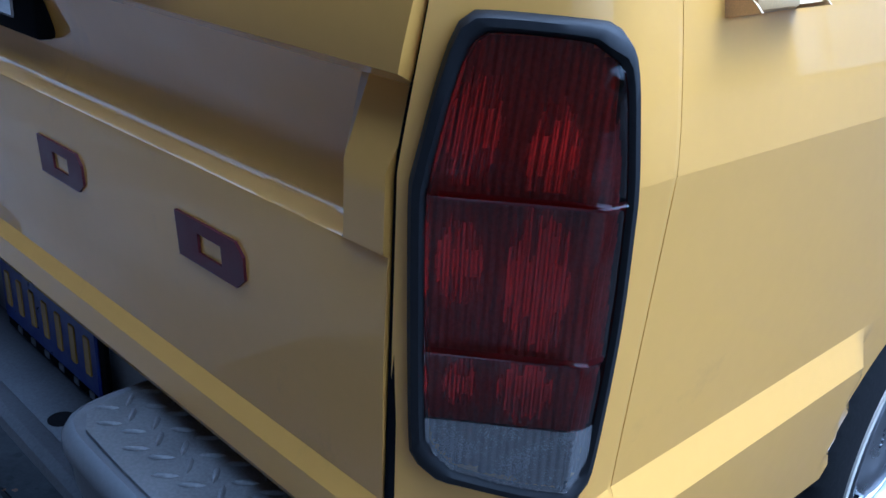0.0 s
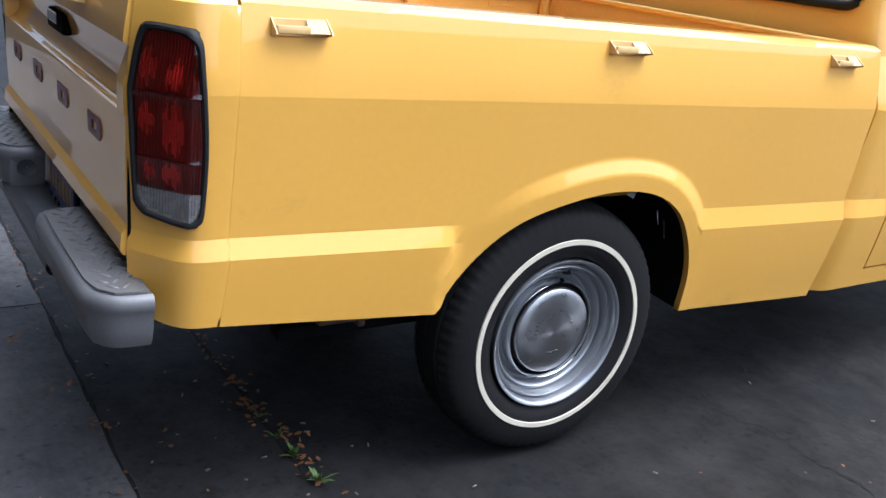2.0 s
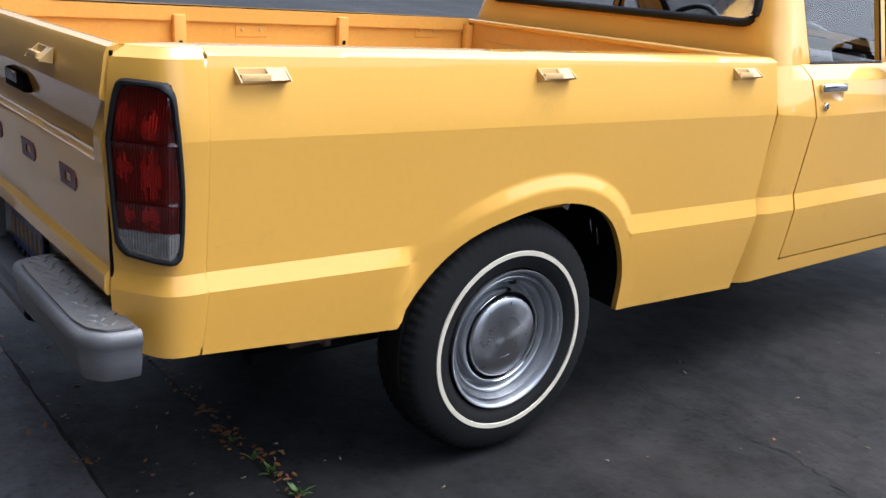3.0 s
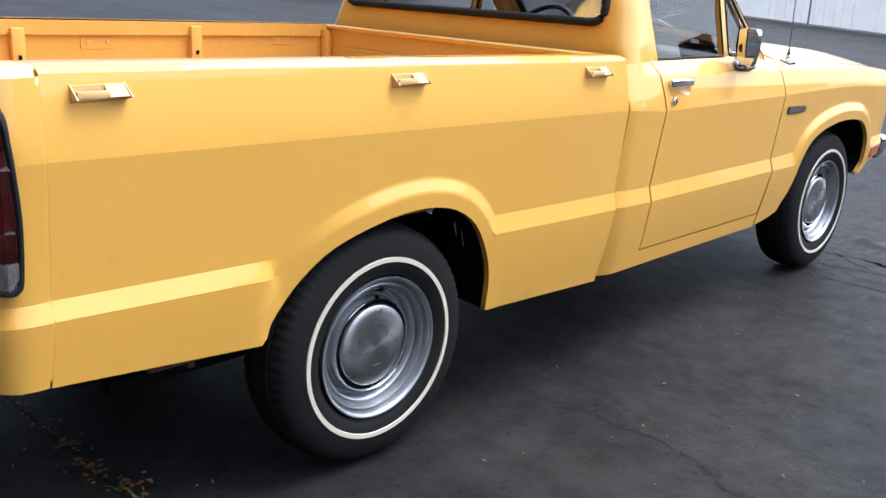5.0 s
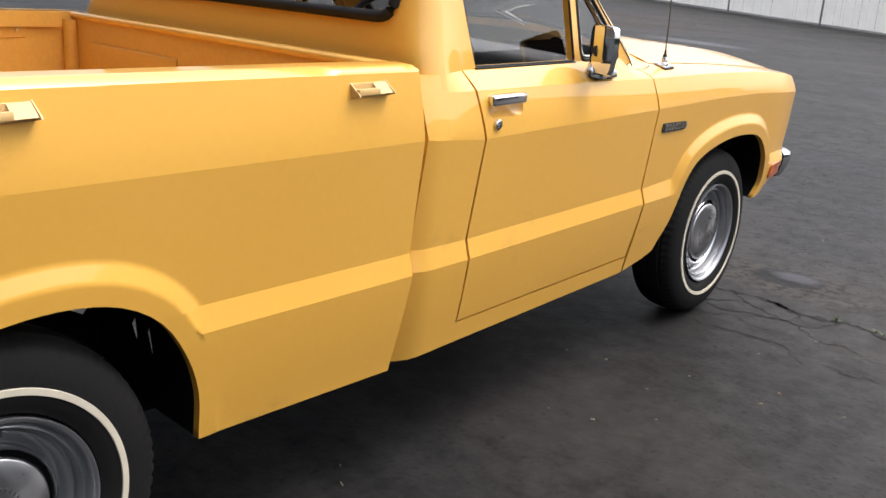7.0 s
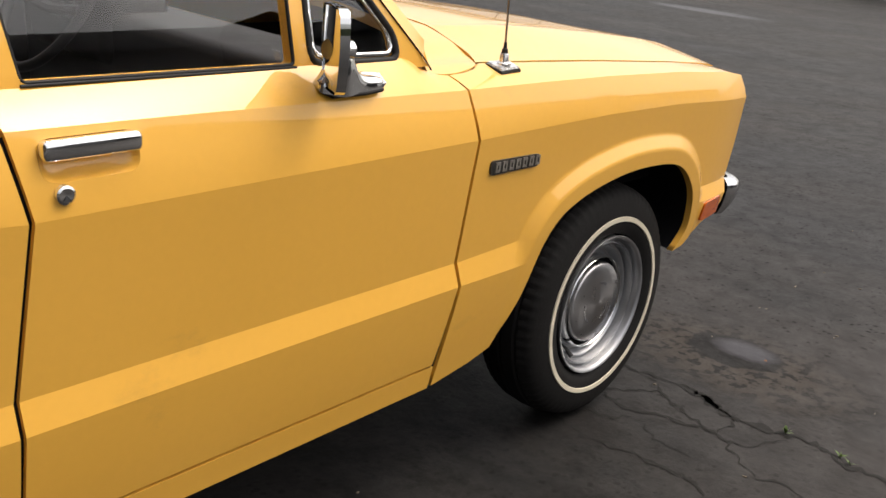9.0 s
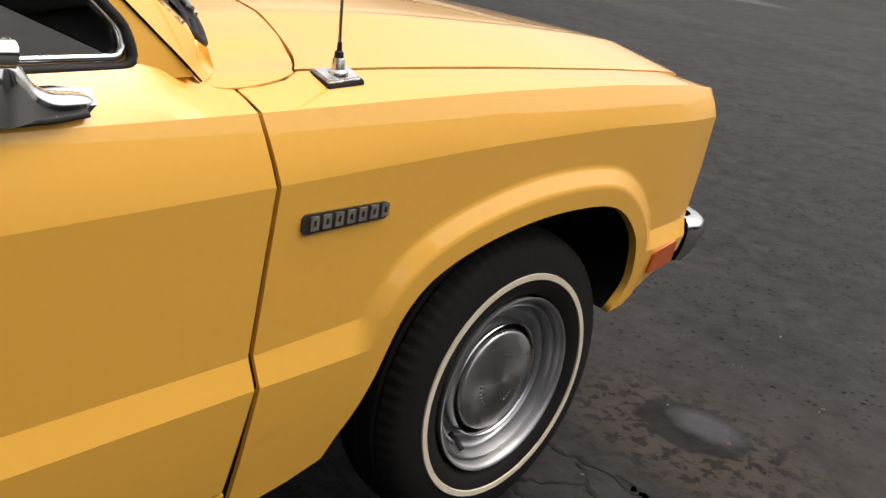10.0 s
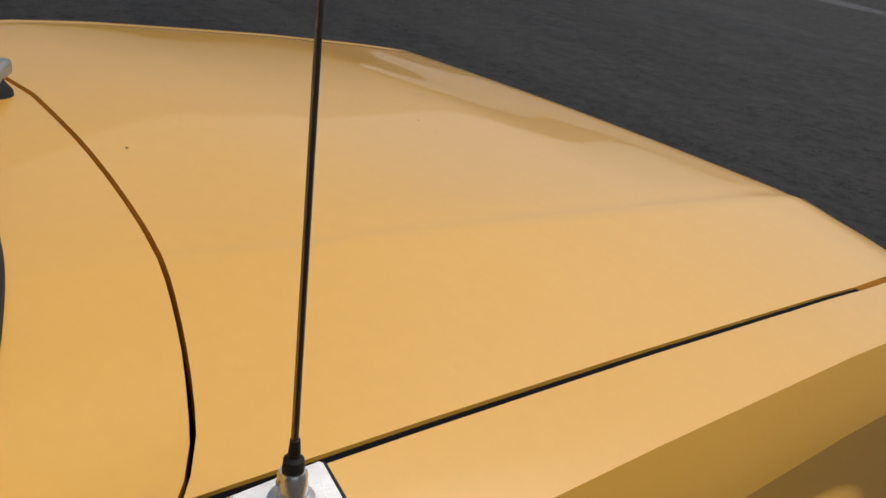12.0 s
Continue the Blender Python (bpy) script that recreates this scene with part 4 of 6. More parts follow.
# bed inside
bed = empty("bed_lining", parent=truck)
floor = box(-0.44, 0.44, -0.93, 0.975, 0.60, 0.615, 0.003)
for y0, y1 in ((-0.93, -0.39), (0.43, 0.975)):
    box(-0.70, 0.70, y0, y1, 0.598, 0.613, 0.003, 2, floor)
part("bed_floor", floor, BEDPAINT, bed)
for i in range(9):
    part("floor_rib", box(-0.60 + i * 0.15 - 0.03, -0.60 + i * 0.15 + 0.03, -0.92, 0.96, 0.614, 0.628, 0.006, 2), BEDPAINT, bed)
part("front_wall", box(-0.70, 0.70, 0.962, 0.978, 0.60, 1.022, 0.003), BEDPAINT, bed)
for s in (1, -1):
    part("corner_post", lathe([(0.60, 0.022), (1.01, 0.022)], (s * 0.652, 0.948, 0), 20, "z"), BEDPAINT, bed)
part("front_rail", box(-0.71, 0.71, 0.955, 0.998, 1.012, 1.032, 0.008, 3), YELLOW, bed)
for x0, x1 in ((-0.55, -0.1), (0.1, 0.55)):
    part("pressed_panel", box(x0, x1, 0.955, 0.963, 0.70, 0.95, 0.006, 3), BEDPAINT, bed)
for s in (1, -1):
    xa, xb = sorted((s * 0.668, s * 0.682))
    for y0, y1, z0 in ((-0.93, -0.40, 0.60), (-0.40, 0.42, 0.718), (0.42, 0.97, 0.60)):
        part("side_wall", box(xa, xb, y0, y1, z0, 1.02), BEDPAINT, bed)
    lo, hi = [(s * 0.682, -0.93, 1.0665), (s * 0.682, 0.97, 1.0305)], [(s * 0.660, -0.93, 1.066), (s * 0.660, 0.97, 1.030)]
    lip = strip(lo, hi, 2)
    strip(hi, [(s * 0.658, -0.93, 1.02), (s * 0.658, 0.97, 0.985)], 1, lip)
    part("rail_lip", lip, BEDPAINT, bed)
    for y in (-0.29, 0.345):
        xa, xb = sorted((s * 0.64, s * 0.67))
        part("stake_post", box(xa, xb, y - 0.022, y + 0.022, 0.61, 1.03, 0.006, 2), BEDPAINT, bed)
        part("post_slot", box(s * 0.6385 - 0.001, s * 0.6385 + 0.001, y - 0.006, y + 0.006, 0.93, 0.945, 0.0), BLACK, bed)
    for y in (-0.02, 0.75):
        xa, xb = sorted((s * 0.6655, s * 0.669))
        part("backing_plate", box(xa, xb, y - 0.06, y + 0.06, 0.955, 0.995, 0.0015, 1), BEDPAINT, bed)
        for d in (-0.035, 0.035):
            part("rivet", lathe([(0, 0.007), (-s * 0.003, 0.006), (-s * 0.004, 0.001)], (s * 0.6655, y + d, 0.98), 12), TAN, bed)
    xa, xb = sorted((s * 0.45, s * 0.67))
    part("wheel_box", box(xa, xb, -0.38, 0.38, 0.715, 0.80, 0.03, 3), BEDPAINT, bed)
    # dark wheel wells
    for arch, y0, y1 in ((ARCH_REAR, -0.36, 0.42), (ARCH_FRONT, 2.2, 3.13)):
        a = [(s * (side_x(y, z) - 0.017), y, z + 0.003) for y, z in arch]
        b = [(s * 0.42, y, z + 0.02) for y, z in arch]
        part("wheel_well", strip(a, b, 3), BLACK, truck)
part("underbody", box(-0.42, 0.42, -0.90, 3.24, 0.36, 0.595, 0.02), BLACK, truck)
for y0, y1 in ((-0.90, -0.37), (0.42, 2.2), (3.08, 3.24)):
    part("floor_pan", box(-0.70, 0.70, y0, y1, 0.46 if y0 < 0 else (0.40 if y0 < 1 else 0.52), 0.595, 0.01), BLACK, truck)
part("axle", tube([(-0.62, 0, 0.322), (0.62, 0, 0.322)], 0.045, 12), BLACK, truck)
RUSTY = mat("rusty_steel", (0.09, 0.052, 0.035), rough=0.8, var=0.4, var_scale=20, bump=0.3, bump_scale=60)
for s in (1, -1):
    hanger = box(s * 0.60 - 0.025, s * 0.60 + 0.025, -0.56, -0.27, 0.362, 0.43, 0.008, 2)
    box(s * 0.60 - 0.018, s * 0.60 + 0.018, -0.46, -0.44, 0.345, 0.40, 0.006, 2, hanger)
    part("frame_hanger", hanger, RUSTY, truck, "rusty brown frame bracket under the bed")
part("exhaust_pipe", tube([(0.45, -0.85, 0.36), (0.45, -0.55, 0.37), (0.40, 0.5, 0.38)], 0.022, 10), TREAD, truck)
for s in (1, -1):
    part("leaf_spring", box(s * 0.52 - 0.03, s * 0.52 + 0.03, -0.62, 0.60, 0.30, 0.335, 0.01), BLACK, truck)


LINER = mat("pale_liner", (0.62, 0.62, 0.62), rough=0.6, var=0.2, var_scale=30)
for side in (1, -1):
    for y, z, a, b in ((0.175, 0.655, 0.045, -0.010), (0.290, 0.600, 0.012, 0.030), (0.322, 0.572, 0.008, 0.040)):
        bm = bmesh.new()
        f = [bm.verts.new((side * 0.735, y, z)), bm.verts.new((side * 0.725, y + a, z + 0.004)), bm.verts.new((side * 0.742, y + a * 0.4, z - abs(b)))]
        g = [bm.verts.new(v.co + Vector((side * 0.0015, 0, 0))) for v in f]
        bm.faces.new(f)
        bm.faces.new(g)
        for k in range(3):
            bm.faces.new((f[k], g[k], g[(k + 1) % 3], f[(k + 1) % 3]))
        part("liner_tab", bm, LINER, truck)


# wheels
def wheel(x, y, s, turn):
    w = empty("wheel", parent=truck)
    w.location = (x, y, 0.322)
    w.rotation_euler = (turn, 0, 0)
    c = (0, 0, 0)
    prof = [(-0.155, 0.19), (-0.165, 0.23), (-0.168, 0.27), (-0.158, 0.293), (-0.150, 0.300), (-0.128, 0.3085), (-0.122, 0.303), (-0.116, 0.3095), (-0.086, 0.313), (-0.083, 0.306), (-0.077, 0.306), (-0.074, 0.313), (-0.044, 0.3105), (-0.038, 0.304), (-0.032, 0.3085), (-0.012, 0.3015), (-0.003, 0.2935), (0.003, 0.284), (0.009, 0.268), (0.012, 0.25), (0.012, 0.222), (0.006, 0.205), (0.0, 0.195), (-0.02, 0.19)]
    prof = [(o, r + 0.009 * step01(0.25, 0.30, r)) for o, r in prof]
    cut = {3: 0.002, 4: 0.004, 5: 0.003, 14: 0.003, 15: 0.0045, 16: 0.0035, 17: 0.0012}
    seg = 216
    bm = bmesh.new()
    rings = []
    for i, (o, r) in enumerate(prof):
        ring = []
        for k in range(seg):
            a = 2 * math.pi * k / seg
            q = r - (cut.get(i, 0) if k % 3 == 0 else 0)
            ring.append(bm.verts.new((s * o, q * math.cos(a), q * math.sin(a))))
        rings.append(ring)
    for p, q in zip(rings, rings[1:]):
        for k in range(seg):
            bm.faces.new((p[k], p[(k + 1) % seg], q[(k + 1) % seg], q[k]))
    part("tyre", bm, TYRE, w, "black ribbed tyre", smooth=40)
    part("whitewall", lathe([(s * o, r) for o, r in [(0.010, 0.2435), (0.0148, 0.2420), (0.0148, 0.2305), (0.010, 0.2290)]], c, 96), WHITE, w, "cream whitewall band")
    rim = lathe([(s * o, r) for o, r in [(-0.06, 0.186), (-0.004, 0.186), (0.004, 0.190), (0.008, 0.1885), (0.007, 0.184), (0.0, 0.1795), (-0.010, 0.1785), (-0.018, 0.1765), (-0.020, 0.1735), (-0.011, 0.1700), (-0.010, 0.166), (-0.020, 0.1625), (-0.034, 0.161), (-0.036, 0.157), (-0.028, 0.153), (-0.030, 0.149), (-0.046, 0.1465), (-0.058, 0.1445), (-0.060, 0.139), (-0.056, 0.1335), (-0.048, 0.130), (-0.042, 0.125), (-0.06, 0.115), (-0.06, 0.001)]], c, 96)
    part("rim", rim, RIM, w, "silver painted steel rim", smooth=55)
    part("valve", tube([(s * -0.05, 0.02, 0.140), (s * -0.028, 0.016, 0.146), (s * -0.012, 0.010, 0.156)], 0.006, 10), RUBBER, w)
    part("trim_ring", lathe([(s * o, r) for o, r in [(-0.055, 0.1305), (-0.036, 0.129), (-0.024, 0.1265), (-0.0205, 0.1235), (-0.024, 0.1205), (-0.036, 0.119)]], c, 96), CHROME, w, "chrome hubcap rim", smooth=60)
    part("cap_groove", lathe([(s * o, r) for o, r in [(-0.030, 0.1205), (-0.037, 0.116), (-0.036, 0.106)]], c, 72), BLACK, w)
    part("hubcap", lathe([(s * o, r) for o, r in [(-0.05, 0.1100), (-0.026, 0.1098), (-0.020, 0.1085), (-0.0165, 0.105), (-0.0125, 0.07), (-0.010, 0.03), (-0.0085, 0.008), (-0.0083, 0.001)]], c, 72), BRUSHED, w, "brushed steel hubcap", smooth=40)
    bm = bmesh.new()
    for a0, n in ((60, 7), (170, 5), (285, 4)):
        for i in range(n):
            a = radians(a0 + (i - n / 2) * 9.5)
            m = Matrix.Translation((s * -0.0115, 0.056 * math.cos(a), 0.056 * math.sin(a))) @ Matrix.Rotation(a, 4, "X")
            bmesh.ops.create_cube(bm, size=1, matrix=m @ Matrix.Diagonal((0.003, 0.0062, 0.0045, 1)))
    tagged(part("cap_marks", bm, CAPMARK, w), kind="stuff")
    return w


for x, y, turn in ((0.757, 0.007, -0.12), (0.748, 2.720, 2.6)):
    for s in (1, -1):
        wheel(s * x, y, s, turn)


# hood, cowl and nose
HOOD_MID = [(2.2, 1.028), (2.35, 1.032), (2.5, 1.033), (2.62, 1.026), (2.75, 1.0145), (2.93, 0.998), (2.965, 0.9945), (3.0, 0.9895), (3.1, 0.974), (3.22, 0.957), (3.32, 0.943), (3.355, 0.925), (3.385, 0.89), (3.40, 0.86)]
HOOD_CREASE = [(2.2, 0.425), (2.32, 0.445), (2.42, 0.472), (2.6, 0.484), (2.95, 0.486), (3.2, 0.478), (3.4, 0.472)]


def hood_z(x, y):
    """The hood: a flat-topped middle panel, a crease, then a fall to the fender."""
    e, c, q, a = lerp(HOOD_EDGE, y), lerp(HOOD_MID, y), lerp(HOOD_CREASE, y), abs(x)
    f = e + (c - e) * (0.76 + 0.10 * step01(2.95, 3.2, y))
    if a > q:
        t = max(0.0, (0.680 - a) / (0.680 - q))
        return e + (f - e) * (t ** 0.9)
    # a shallow groove pressed along the inside of the crease
    return f + (c - f) * (1 - (a / q) ** 1.7) - 0.0011 * math.exp(-((a - q + 0.024) / 0.014) ** 2)


COWL = smooth_line([(0.6735, 2.212), (0.628, 2.244), (0.52, 2.287), (0.40, 2.319), (0.2, 2.347), (0.0, 2.361)], 0.03)
back = COWL + [(-x, y) for x, y in COWL[-2::-1]]
front = smooth_line([(-0.656, 3.315), (-0.60, 3.335), (-0.4, 3.357), (0, 3.368), (0.4, 3.357), (0.60, 3.335), (0.656, 3.315)], 0.05)
ride = [(-0.6745, 3.1), (-0.668, 3.24)] + front + [(0.668, 3.24), (0.6745, 3.1)]
hood = part("hood", sheet(back + ride, lambda x, y: Vector((x, y, hood_z(x, y))), 0.033, soft=[[(k * (x + d), y) for y, x in HOOD_CREASE[1:]] for k in (1, -1) for d in (-0.05, -0.037, -0.024, -0.012, 0.0, 0.014)] + [[(x, y) for x in np.linspace(-0.6, 0.6, 37)] for y in (2.95, 2.98, 3.01)], rim=0.02, inward=(0, 0, -1)), YELLOW, truck, smooth=0)
for x, y in ((0.205, 2.382), (0.157, 2.813)):
    part("paint_chip", lathe([(0.0008, 0.0016), (0.0010, 0.0008), (0.0010, 0.0002)], (x, y, hood_z(x, y)), 8, "z"), BLACK, hood)
part("nose_lip", strip([(x, y, hood_z(x, y) - 0.004) for x, y in front], [(x * 1.0, y + 0.004 - 0.01 * abs(x), 0.74) for x, y in front], 4), YELLOW, hood)

# black tube sunk between hood and fender stands in for the gap's shade
for side in (1, -1):
    line = [(side * 0.6772, y, lerp(HOOD_EDGE, y) - 0.0045) for y in np.linspace(2.21, 3.1, 40)]
    part("hood_gap_shade", tube(line, 0.0044, 8), BLACK, truck, smooth=60)


def cowl_z(x, y):
    a = abs(x)
    z = hood_z(min(a, 0.62), 2.22) + 0.001
    if a > 0.56:
        t = max(0.0, min(1.0, (0.764 - a) / 0.083))
        z += (0.944 + 0.030 * t ** 0.8 - z) * step01(0.54, 0.69, a)
    return z


GLASS_FOOT = smooth_line([(0.0, 2.262), (0.15, 2.244), (0.3, 2.214), (0.42, 2.186), (0.535, 2.143), (0.598, 2.110), (0.630, 2.082), (0.640, 2.054), (0.642, 2.028)], 0.03)
side_gap = smooth_line([(0.640, 2.016), (0.668, 2.030), (0.692, 2.043), (0.706, 2.062), (0.711, 2.092), (0.708, 2.128), (0.698, 2.172), (0.684, 2.203)], 0.02)
half = [(x, y - 0.0045) for x, y in COWL[::-1]]
shape = half + side_gap[::-1] + GLASS_FOOT[::-1]
shape = shape + [(-x, y) for x, y in shape[-2:0:-1]]
cowl = part("cowl", sheet(shape, lambda x, y: Vector((x, y, cowl_z(x, y))), 0.03, rim=0.03, inward=(0, 0, -1)), YELLOW, truck, smooth=0)
# thin black tube sunk in the gap beside the cowl
for side in (1, -1):
    part("cowl_gap_line", tube([(side * (x + 0.0015), y, cowl_z(x, y) - 0.0042) for x, y in side_gap[1:] + [(0.682, 2.205)]], 0.0024, 8), BLACK, truck, smooth=60)
part("front_panel", box(-0.72, 0.72, 3.24, 3.30, 0.50, 0.86, 0.01), BLACK, truck)
part("engine_bay", box(-0.66, 0.66, 2.24, 3.2, 0.60, 0.86, 0.01), BLACK, truck)

# cab above the belt
def cab_x(z):
    return 0.716 - max(0.0, z - 1.005) * 0.22


def upper_place(y, z):
    w = 1 - step01(1.09, 1.235, y)
    return Vector((cab_x(z) + (corner_x(z) - cab_x(z)) * w, y, z))


def back_y(z):
    return 1.03 + 0.20 * max(0.0, z - 1.03)


DOOR_GLASS = rounded([(1.262, 1.010), (1.708, 1.006), (1.708, 1.40), (1.225, 1.40), (1.235, 1.2)], 0.010)
VENT = rounded([(1.742, 1.005), (1.945, 1.001), (1.94, 1.045), (1.77, 1.235), (1.742, 1.24)], 0.028)
REAR_GLASS = rounded([(-0.64, 1.122), (0.64, 1.122), (0.60, 1.40), (-0.60, 1.40)], 0.06, 6)


def rail(poly, place, r, name, material, parent, closed=True):
    """A rubber or chrome bead round an opening."""
    pts = [place(*p) for p in poly]
    if closed:
        pts = pts + pts[:1]
    return part(name, tube(pts, r, 8), material, parent, smooth=60)


for side in (1, -1):
    p = tidy(upper_place, side)
    frame_out = [(back_y(1.0) + 0.058, 0.995), (2.025, 0.985), (1.63, 1.40), (1.58, 1.45), (back_y(1.45) + 0.058, 1.45)]
    part("door_frame", sheet(frame_out, p, 0.04, holes=[DOOR_GLASS, VENT], rim=0.03, inward=(-side, 0, 0)), YELLOW, truck)
    for poly, name in ((DOOR_GLASS, "door_glass"), (VENT, "vent_glass")):
        g = part(name, sheet(poly, lambda y, z, k=side: Vector((k * (cab_x(z) - 0.012), y, z)), 0.08, rim=0.0), GLASS, truck, "clear side window glass")
        g.visible_shadow = False
        rail(poly, lambda y, z, k=side: Vector((k * (cab_x(z) - 0.003), y, z)), 0.0035 if name == "door_glass" else 0.007, name + "_seal", RUBBER, truck)
    inner = [(y + (1.84 - y) * 0.10, z + (1.09 - z) * 0.13) for y, z in VENT]
    rail(inner, lambda y, z, k=side: Vector((k * (cab_x(z) - 0.006), y, z)), 0.005, "vent_trim", CHROME, truck)
    rail([(1.26, 1.007), (1.71, 1.003)], lambda y, z, k=side: Vector((k * (cab_x(z) + 0.001), y, z)), 0.0026, "sill_trim", RUBBER, truck, False)
    # windscreen pillar: from the door frame's front edge round to the glass
    ups = np.linspace(0.05, 1, 10)
    foot = [(2.025 - 0.445 * t, 0.985 + 0.465 * t) for t in ups]
    outer = [Vector((side * (cab_x(z) - 0.002), y + 0.004, z)) for y, z in foot]
    glass = [Vector((side * (0.647 - 0.107 * t), 2.080 - 0.444 * t, 1.016 + 0.42 * t)) for t in ups]
    mid = [(o + g) / 2 + Vector((side * 0.010, 0.008, 0.006)) for o, g in zip(outer, glass)]
    for line_, near, far in ((outer, (0.699, 2.040), (0.697, 2.047)), (mid, (0.675, 2.056), (0.678, 2.072)), (glass, (0.650, 2.080), (0.652, 2.094))):
        low_ = Vector((side * far[0], far[1], cowl_z(*far) + 0.0004))
        high_ = Vector((side * near[0], near[1], cowl_z(*near) + 0.004)) * 0.6 + line_[0] * 0.4
        line_[0:0] = [low_, low_.lerp(high_, 0.55) - Vector((0, 0, 0.002)), high_]
    if side == 1:
        pillar_edge = [Vector(p) for p in glass[:5]]
    pillar = strip(outer, mid, 3)
    strip(mid, glass, 3, pillar)
    part("pillar", pillar, YELLOW, truck, smooth=50)
    rail([(2.034, 0.978)] + [(y + 0.006, z - 0.004) for y, z in foot], lambda y, z, k=side: Vector((k * (cab_x(z) + 0.001), y, z)), 0.0016, "pillar_seal", BLACK, truck, False)
    part("door_panel", box(min(side * 0.66, side * 0.69), max(side * 0.66, side * 0.69), 1.2, 1.99, 0.45, 0.955, 0.01), TRIM, truck)


def back_place(u, z):
    w, r = corner_x(z), 0.06
    k, b = math.copysign(1, u), abs(u)
    if b < w - r:
        return Vector((u, back_y(z), z))
    a = min(math.pi / 2, (b - w + r) / r)
    return Vector((k * (w - r + r * math.sin(a)), back_y(z) + r * (1 - math.cos(a)), z))


ext = 0.06 * (math.pi / 2 - 1)
wall_out = [(-corner_x(0.87) - ext, 0.87), (corner_x(0.87) + ext, 0.87), (corner_x(1.45) + ext, 1.45), (-corner_x(1.45) - ext, 1.45)]
part("cab_back", sheet(wall_out, back_place, 0.04, holes=[REAR_GLASS], rim=0.02, inward=(0, 1, 0)), YELLOW, truck, smooth=40)
rear_glass = part("rear_glass", sheet(REAR_GLASS, lambda x, z: Vector((x, back_y(z) + 0.006, z)), 0.1, rim=0), GLASS, truck, "clear rear window glass")
rear_glass.visible_shadow = False
rail(REAR_GLASS, lambda x, z: Vector((x, back_y(z) - 0.003, z)), 0.014, "rear_glass_seal", RUBBER, truck)
part("roof", sheet(rounded([(-0.61, 1.12), (0.61, 1.12), (0.60, 1.60), (0.3, 1.655), (-0.3, 1.655), (-0.60, 1.60)], 0.05), lambda x, y: Vector((x, y, 1.462 + 0.03 * (1 - (x / 0.62) ** 2) - 0.3 * max(0, y - 1.5) ** 2)), 0.06, rim=0.03, inward=(0, 0, -1)), YELLOW, truck)
# windscreen
half_foot = [Vector((x, y, cowl_z(x, y) + 0.004)) for x, y in GLASS_FOOT if y > 2.07]
side_run = [Vector((0.637 - 0.108 * t, 2.070 - 0.440 * t, 1.020 + 0.424 * t)) for t in (0.0, 0.035, 0.08, 0.12, 0.17, 0.3, 0.5, 0.75, 1.0)]
# the lower corner of the glass is rounded off, with body colour filling the corner outside it
foot_part = [p for p in half_foot if p.x < 0.575]
corner_knots = [foot_part[-1]] + [p for p in half_foot if p.x >= 0.575] + [Vector((0.635, 2.080, 1.002))] + side_run[:5]
sharp = [Vector(p) for p in smooth_line([tuple(p) for p in corner_knots], 0.008)]
round_ = []
for k in range(len(sharp)):
    t = k / (len(sharp) - 1)
    near_ = sharp[0].lerp(Vector((0.632, 2.086, 1.003)), t)
    round_.append(near_.lerp(Vector((0.632, 2.086, 1.003)).lerp(sharp[-1], t), t))
for k in (1, -1):
    half_n = len(sharp) // 2
    outer_ = [p + Vector((0.004, 0.014, -0.006)) for p in sharp[:half_n]]
    for i in range(len(sharp) - half_n):
        u = i / (len(sharp) - half_n - 1) * 3.999
        outer_.append(pillar_edge[int(u)].lerp(pillar_edge[int(u) + 1], u - int(u)))
    part("corner_filler", strip([(k * p.x, p.y, p.z) for p in outer_], [(k * p.x, p.y, p.z - 0.003) for p in round_], 4), YELLOW, truck, smooth=60)
edge_r = [Vector(p) for p in smooth_line([tuple(p) for p in foot_part[:-1] + round_[::3] + side_run[5:]], 0.02)]
edge_l = [Vector((-p.x, p.y, p.z)) for p in edge_r]
nrm = Vector((0, 0.60, 0.80))


def inset(p, d, lift):
    """A point of the right-hand edge moved in over the glass."""
    c = Vector((0.0, 1.95, 1.22))
    way = c - p
    way -= nrm * way.dot(nrm)
    if p.z < 1.0 or p.y > 2.08:
        way = way.normalized() + Vector((0, -0.9, 0.68))
    return p + way.normalized() * d + nrm * lift


ws_bm = bmesh.new()
top_y, top_z = 1.66, 1.442
for p, q in zip(edge_r, edge_r[1:]):
    a, b = inset(p, 0.018, -0.004), inset(q, 0.018, -0.004)
    ha, hb = Vector((a.x * 0.9, top_y, top_z)), Vector((b.x * 0.9, top_y, top_z))
    if p.y <= 2.08:
        ha, hb = Vector((0.50, top_y, top_z)), Vector((0.50, top_y, top_z))
    for k in (1, -1):
        vs = [ws_bm.verts.new((k * v.x, v.y, v.z)) for v in (a, b, hb, ha)]
        ws_bm.faces.new(vs)
bmesh.ops.remove_doubles(ws_bm, verts=ws_bm.verts, dist=0.0005)
ws = part("windscreen", ws_bm, SCREEN, truck, "clear windscreen glass in a black rubber seal", smooth=60)
ws.visible_shadow = False
for name, d, lift, r in (("windscreen_seal", 0.001, 0.000, 0.009), ("windscreen_bead", 0.013, 0.003, 0.0065), ("windscreen_lip", 0.0225, 0.002, 0.0048)):
    for pts in (edge_r, edge_l):
        k = 1 if pts is edge_r else -1
        run_ = [inset(p, d, lift) for p in edge_r]
        part(name, tube([(k * p.x, p.y, p.z) for p in run_], r, 8), RUBBER, ws, smooth=60)

